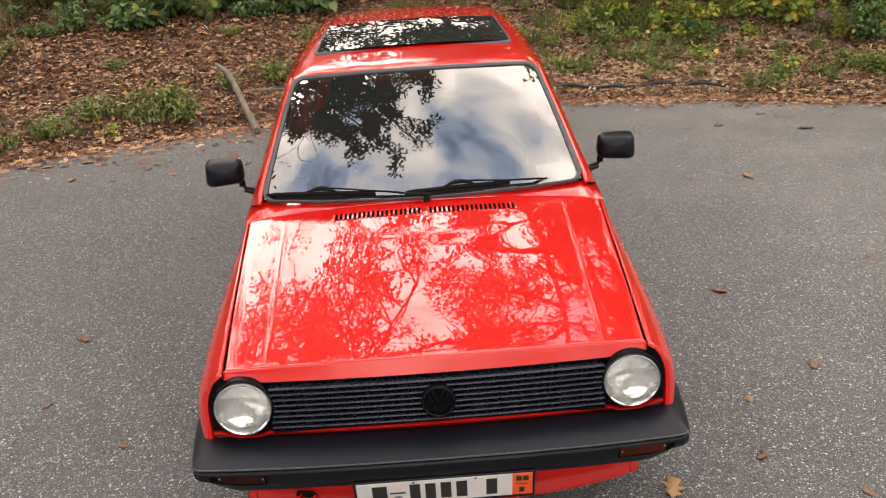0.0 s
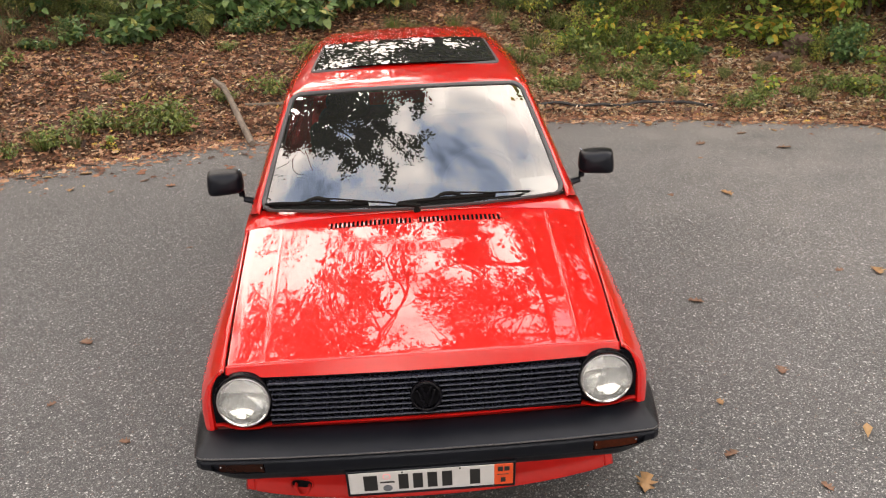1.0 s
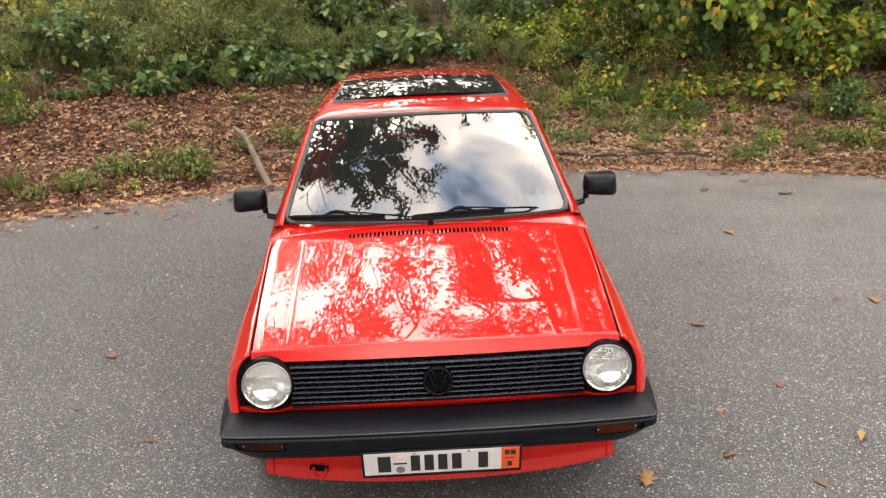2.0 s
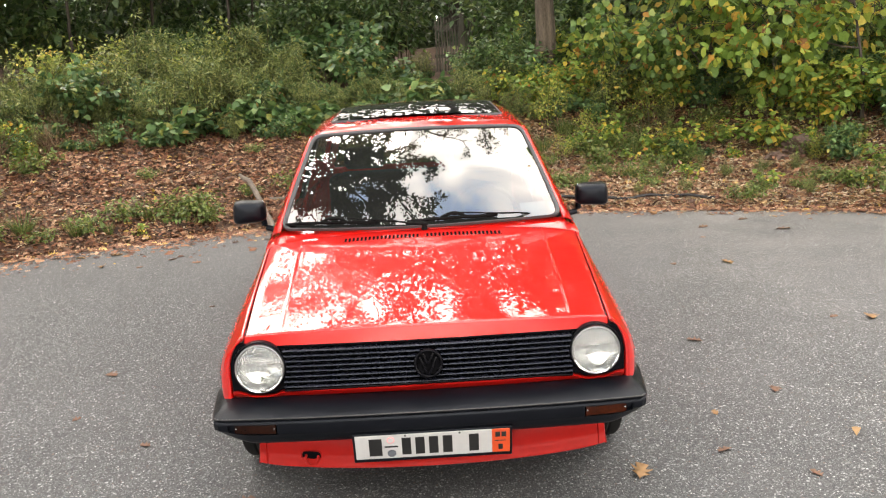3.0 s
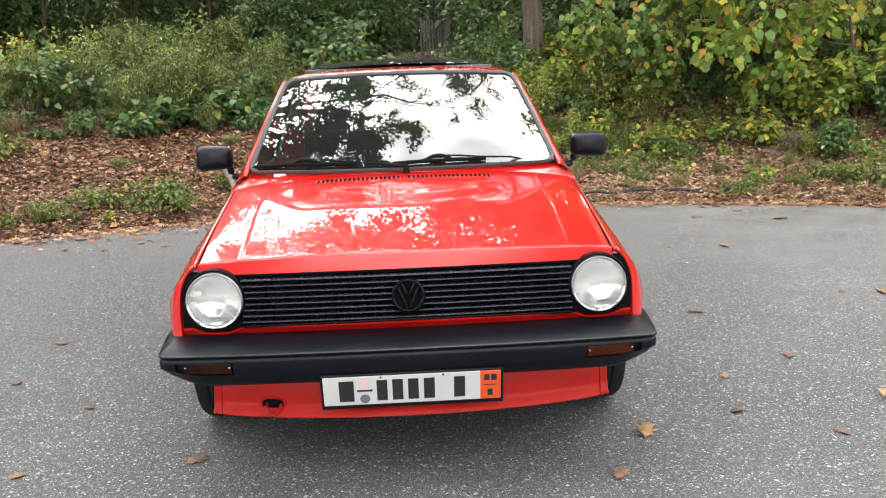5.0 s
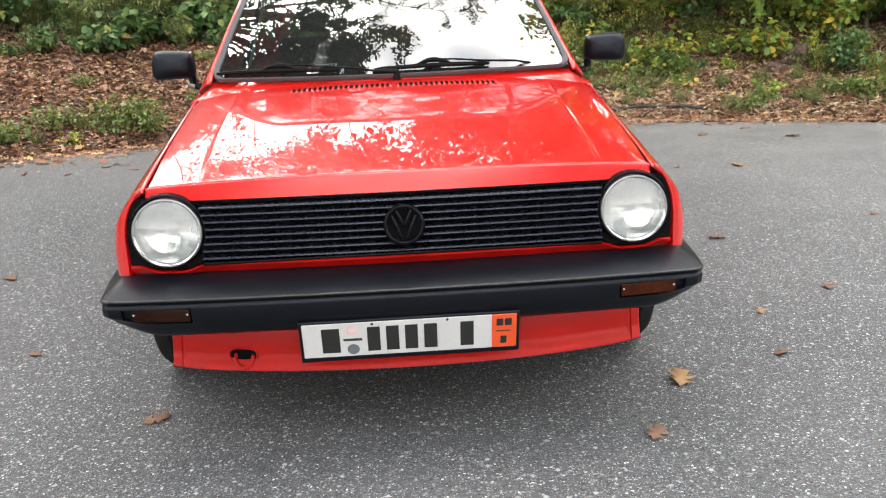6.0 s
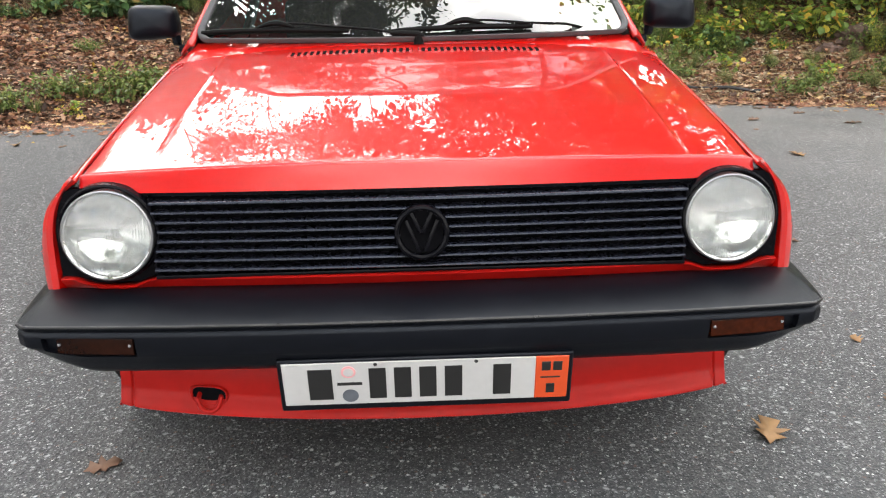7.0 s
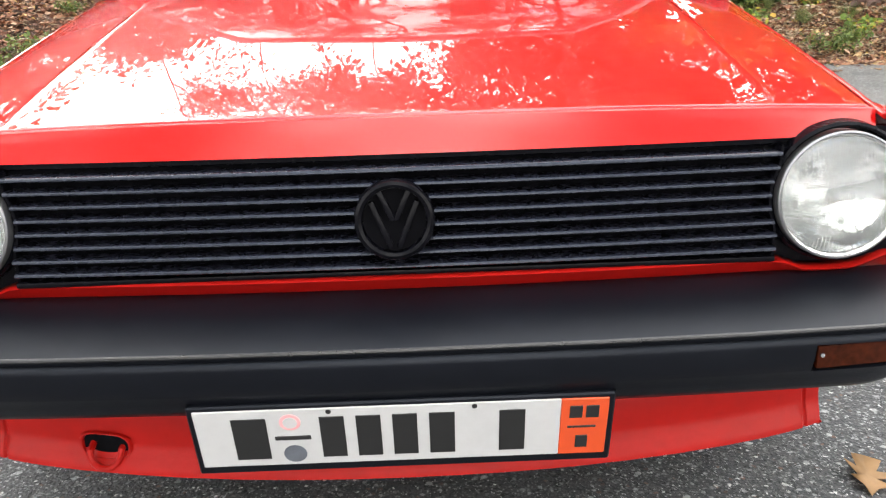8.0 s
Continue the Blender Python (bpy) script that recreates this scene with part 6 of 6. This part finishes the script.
def litter(count, d_low, d_high, spill, s_low, s_high, template, label, x_low=-7.5, mat=LITTER):
    """Dry leaves over the bank, some of them spilt on to the asphalt's edge."""
    x = lr.uniform(x_low, 8.0, count)
    d = np.where(lr.uniform(0, 1, count) < spill, 0.12 - lr.exponential(0.22, count) * np.where(x > 0.8, 0.45, 1.0), lr.uniform(d_low, d_high, count))
    d = np.maximum(d, np.maximum(-1.4, np.abs(x - HUB[0]) + 0.3 - ROUND))
    y = HUB[1] + np.sqrt((ROUND + d) ** 2 - (x - HUB[0]) ** 2)
    z = np.array([bank(a, b) if beyond(a, b) > 0.02 else 0.0 for a, b in zip(x, y)])
    z = np.maximum(z, np.where(d < 0.1, 0.0, -9)) + 0.006 + 0.03 * lr.uniform(0, 1, count) ** 2 * (d > 0.15)
    ahead = np.stack([lr.normal(0, 1, count), lr.normal(0, 1, count), lr.normal(0, 0.22, count)], 1)
    ahead[:, 2] *= np.where(d < 0.05, 0.15, 1.0)
    up = np.array([0, -0.3, 1.0]) + lr.normal(0, 0.40, (count, 3)) * np.where(d < 0.05, 0.3, 1.0)[:, None]
    spots = spots_of(np.stack([x, y, z], 1), facing(ahead, up), lr.uniform(s_low, s_high, count))
    tagged(new("leaf_litter", leaf_mesh("leaf_litter", *template, spots, mat)), label, "leaf litter", kind="stuff")


litter(120000, 0.0, 3.6, 0.05, 0.022, 0.062, SCRAP, "brown and russet dry leaf scraps covering the bank")
litter(16000, 0.0, 3.4, 0.12, 0.05, 0.10, OAK, "brown lobed dry leaves along the road's edge")
litter(9000, -0.05, 2.6, 0.08, 0.05, 0.09, OVAL, "tan and russet oval dry leaves on the bank")

litter(15000, 0.0, 3.0, 0.03, 0.025, 0.06, OVAL, "pale tan dry leaves scattered over the bank", 2.2, TAN_LEAF)
litter(40000, 0.05, 2.5, 0.02, 0.03, 0.085, SLIM, "pale dry grass blades lying over the bank", 1.0, PALE_STRAW)
litter(7000, 0.1, 2.2, 0.02, 0.03, 0.09, SLIM, "pale dry grass blades among brown leaves", -7.5, PALE_STRAW)


def fallen_leaf(x, y, size, mat, seed, shape=OAK, label="dry tan leaf lying on the asphalt"):
    """One curled leaf flat on the road."""
    r = np.random.default_rng(seed)
    a, curl = r.uniform(0, 6.283), r.uniform(0.5, 1.4)
    spot = spots_of(np.array([[0.0, 0.0, 0.0]]), facing(np.array([[math.cos(a), math.sin(a), 0.04]]), np.array([[r.normal(0, 0.12), r.normal(0, 0.12), 1.0]])), [size])
    me = leaf_mesh("fallen_leaf", [(px, py, pz * curl) for px, py, pz in shape[0]], shape[1], spot, mat)
    ob = new("fallen_leaf", me)
    low_z = min(v.co.z for v in me.vertices)
    mid_ = sum((v.co for v in me.vertices), Vector()) / len(me.vertices)
    ob.location = (x - mid_.x, y - mid_.y, 0.002 - low_z)
    s = ob.modifiers.new("thickness", "SOLIDIFY")
    s.thickness = 0.0015
    return tagged(ob, label, "leaf", "fallen leaves")


BROWN_LABEL = "curled dark brown leaf lying on the asphalt"
LYING = ((0.812, 0.305, 0.12, 1), (1.666, 1.076, 0.085, 0), (1.289, 0.833, 0.05, 1), (1.788, 0.536, 0.15, 1), (2.382, 3.725, 0.13, 1), (-1.806, 1.85, 0.095, 0), (-0.741, 0.259, 0.085, 0), (0.638, -0.02, 0.085, 0),
         (1.20, 0.46, 0.075, 0), (1.47, 0.21, 0.06, 0), (-1.30, 0.84, 0.055, 0), (-1.75, 1.20, 0.05, 0), (2.69, 2.13, 0.12, 1), (2.48, 2.17, 0.06, 0), (1.53, 1.87, 0.09, 0), (1.96, 3.76, 0.07, 0), (3.17, 5.50, 0.10, 0), (3.33, 4.92, 0.13, 0),
         (2.44, 6.10, 0.12, 1), (-3.00, 5.40, 0.13, 1), (-2.95, 4.88, 0.11, 1), (-2.57, 4.76, 0.08, 0), (-1.31, 0.21, 0.05, 1), (-1.56, 3.24, 0.05, 0))
for i, (x, y, size, tan) in enumerate(LYING):
    fallen_leaf(x, y, size, TAN_LEAF if tan else BROWN_LEAF, 400 + i, SLIM if i == 3 else OAK, label="dry tan leaf lying on the asphalt" if tan else BROWN_LABEL)
scatter = np.random.default_rng(31)
made = 0
while made < 30:
    x, y = scatter.uniform(-6, 6.5), scatter.uniform(-1.5, 6.6)
    d = beyond(x, y)
    if d > -0.1 or d < -1.6 or (abs(x) < 1.0 and -0.6 < y < 4.0) or scatter.uniform() > 0.25 + 0.75 * math.exp(d / 1.2):
        continue
    tan = scatter.uniform() < 0.5
    fallen_leaf(x, y, scatter.uniform(0.05, 0.12), TAN_LEAF if tan else BROWN_LEAF, 500 + made, OAK if scatter.uniform() < 0.6 else OVAL, "dry tan leaf lying on the asphalt" if tan else BROWN_LABEL)
    made += 1
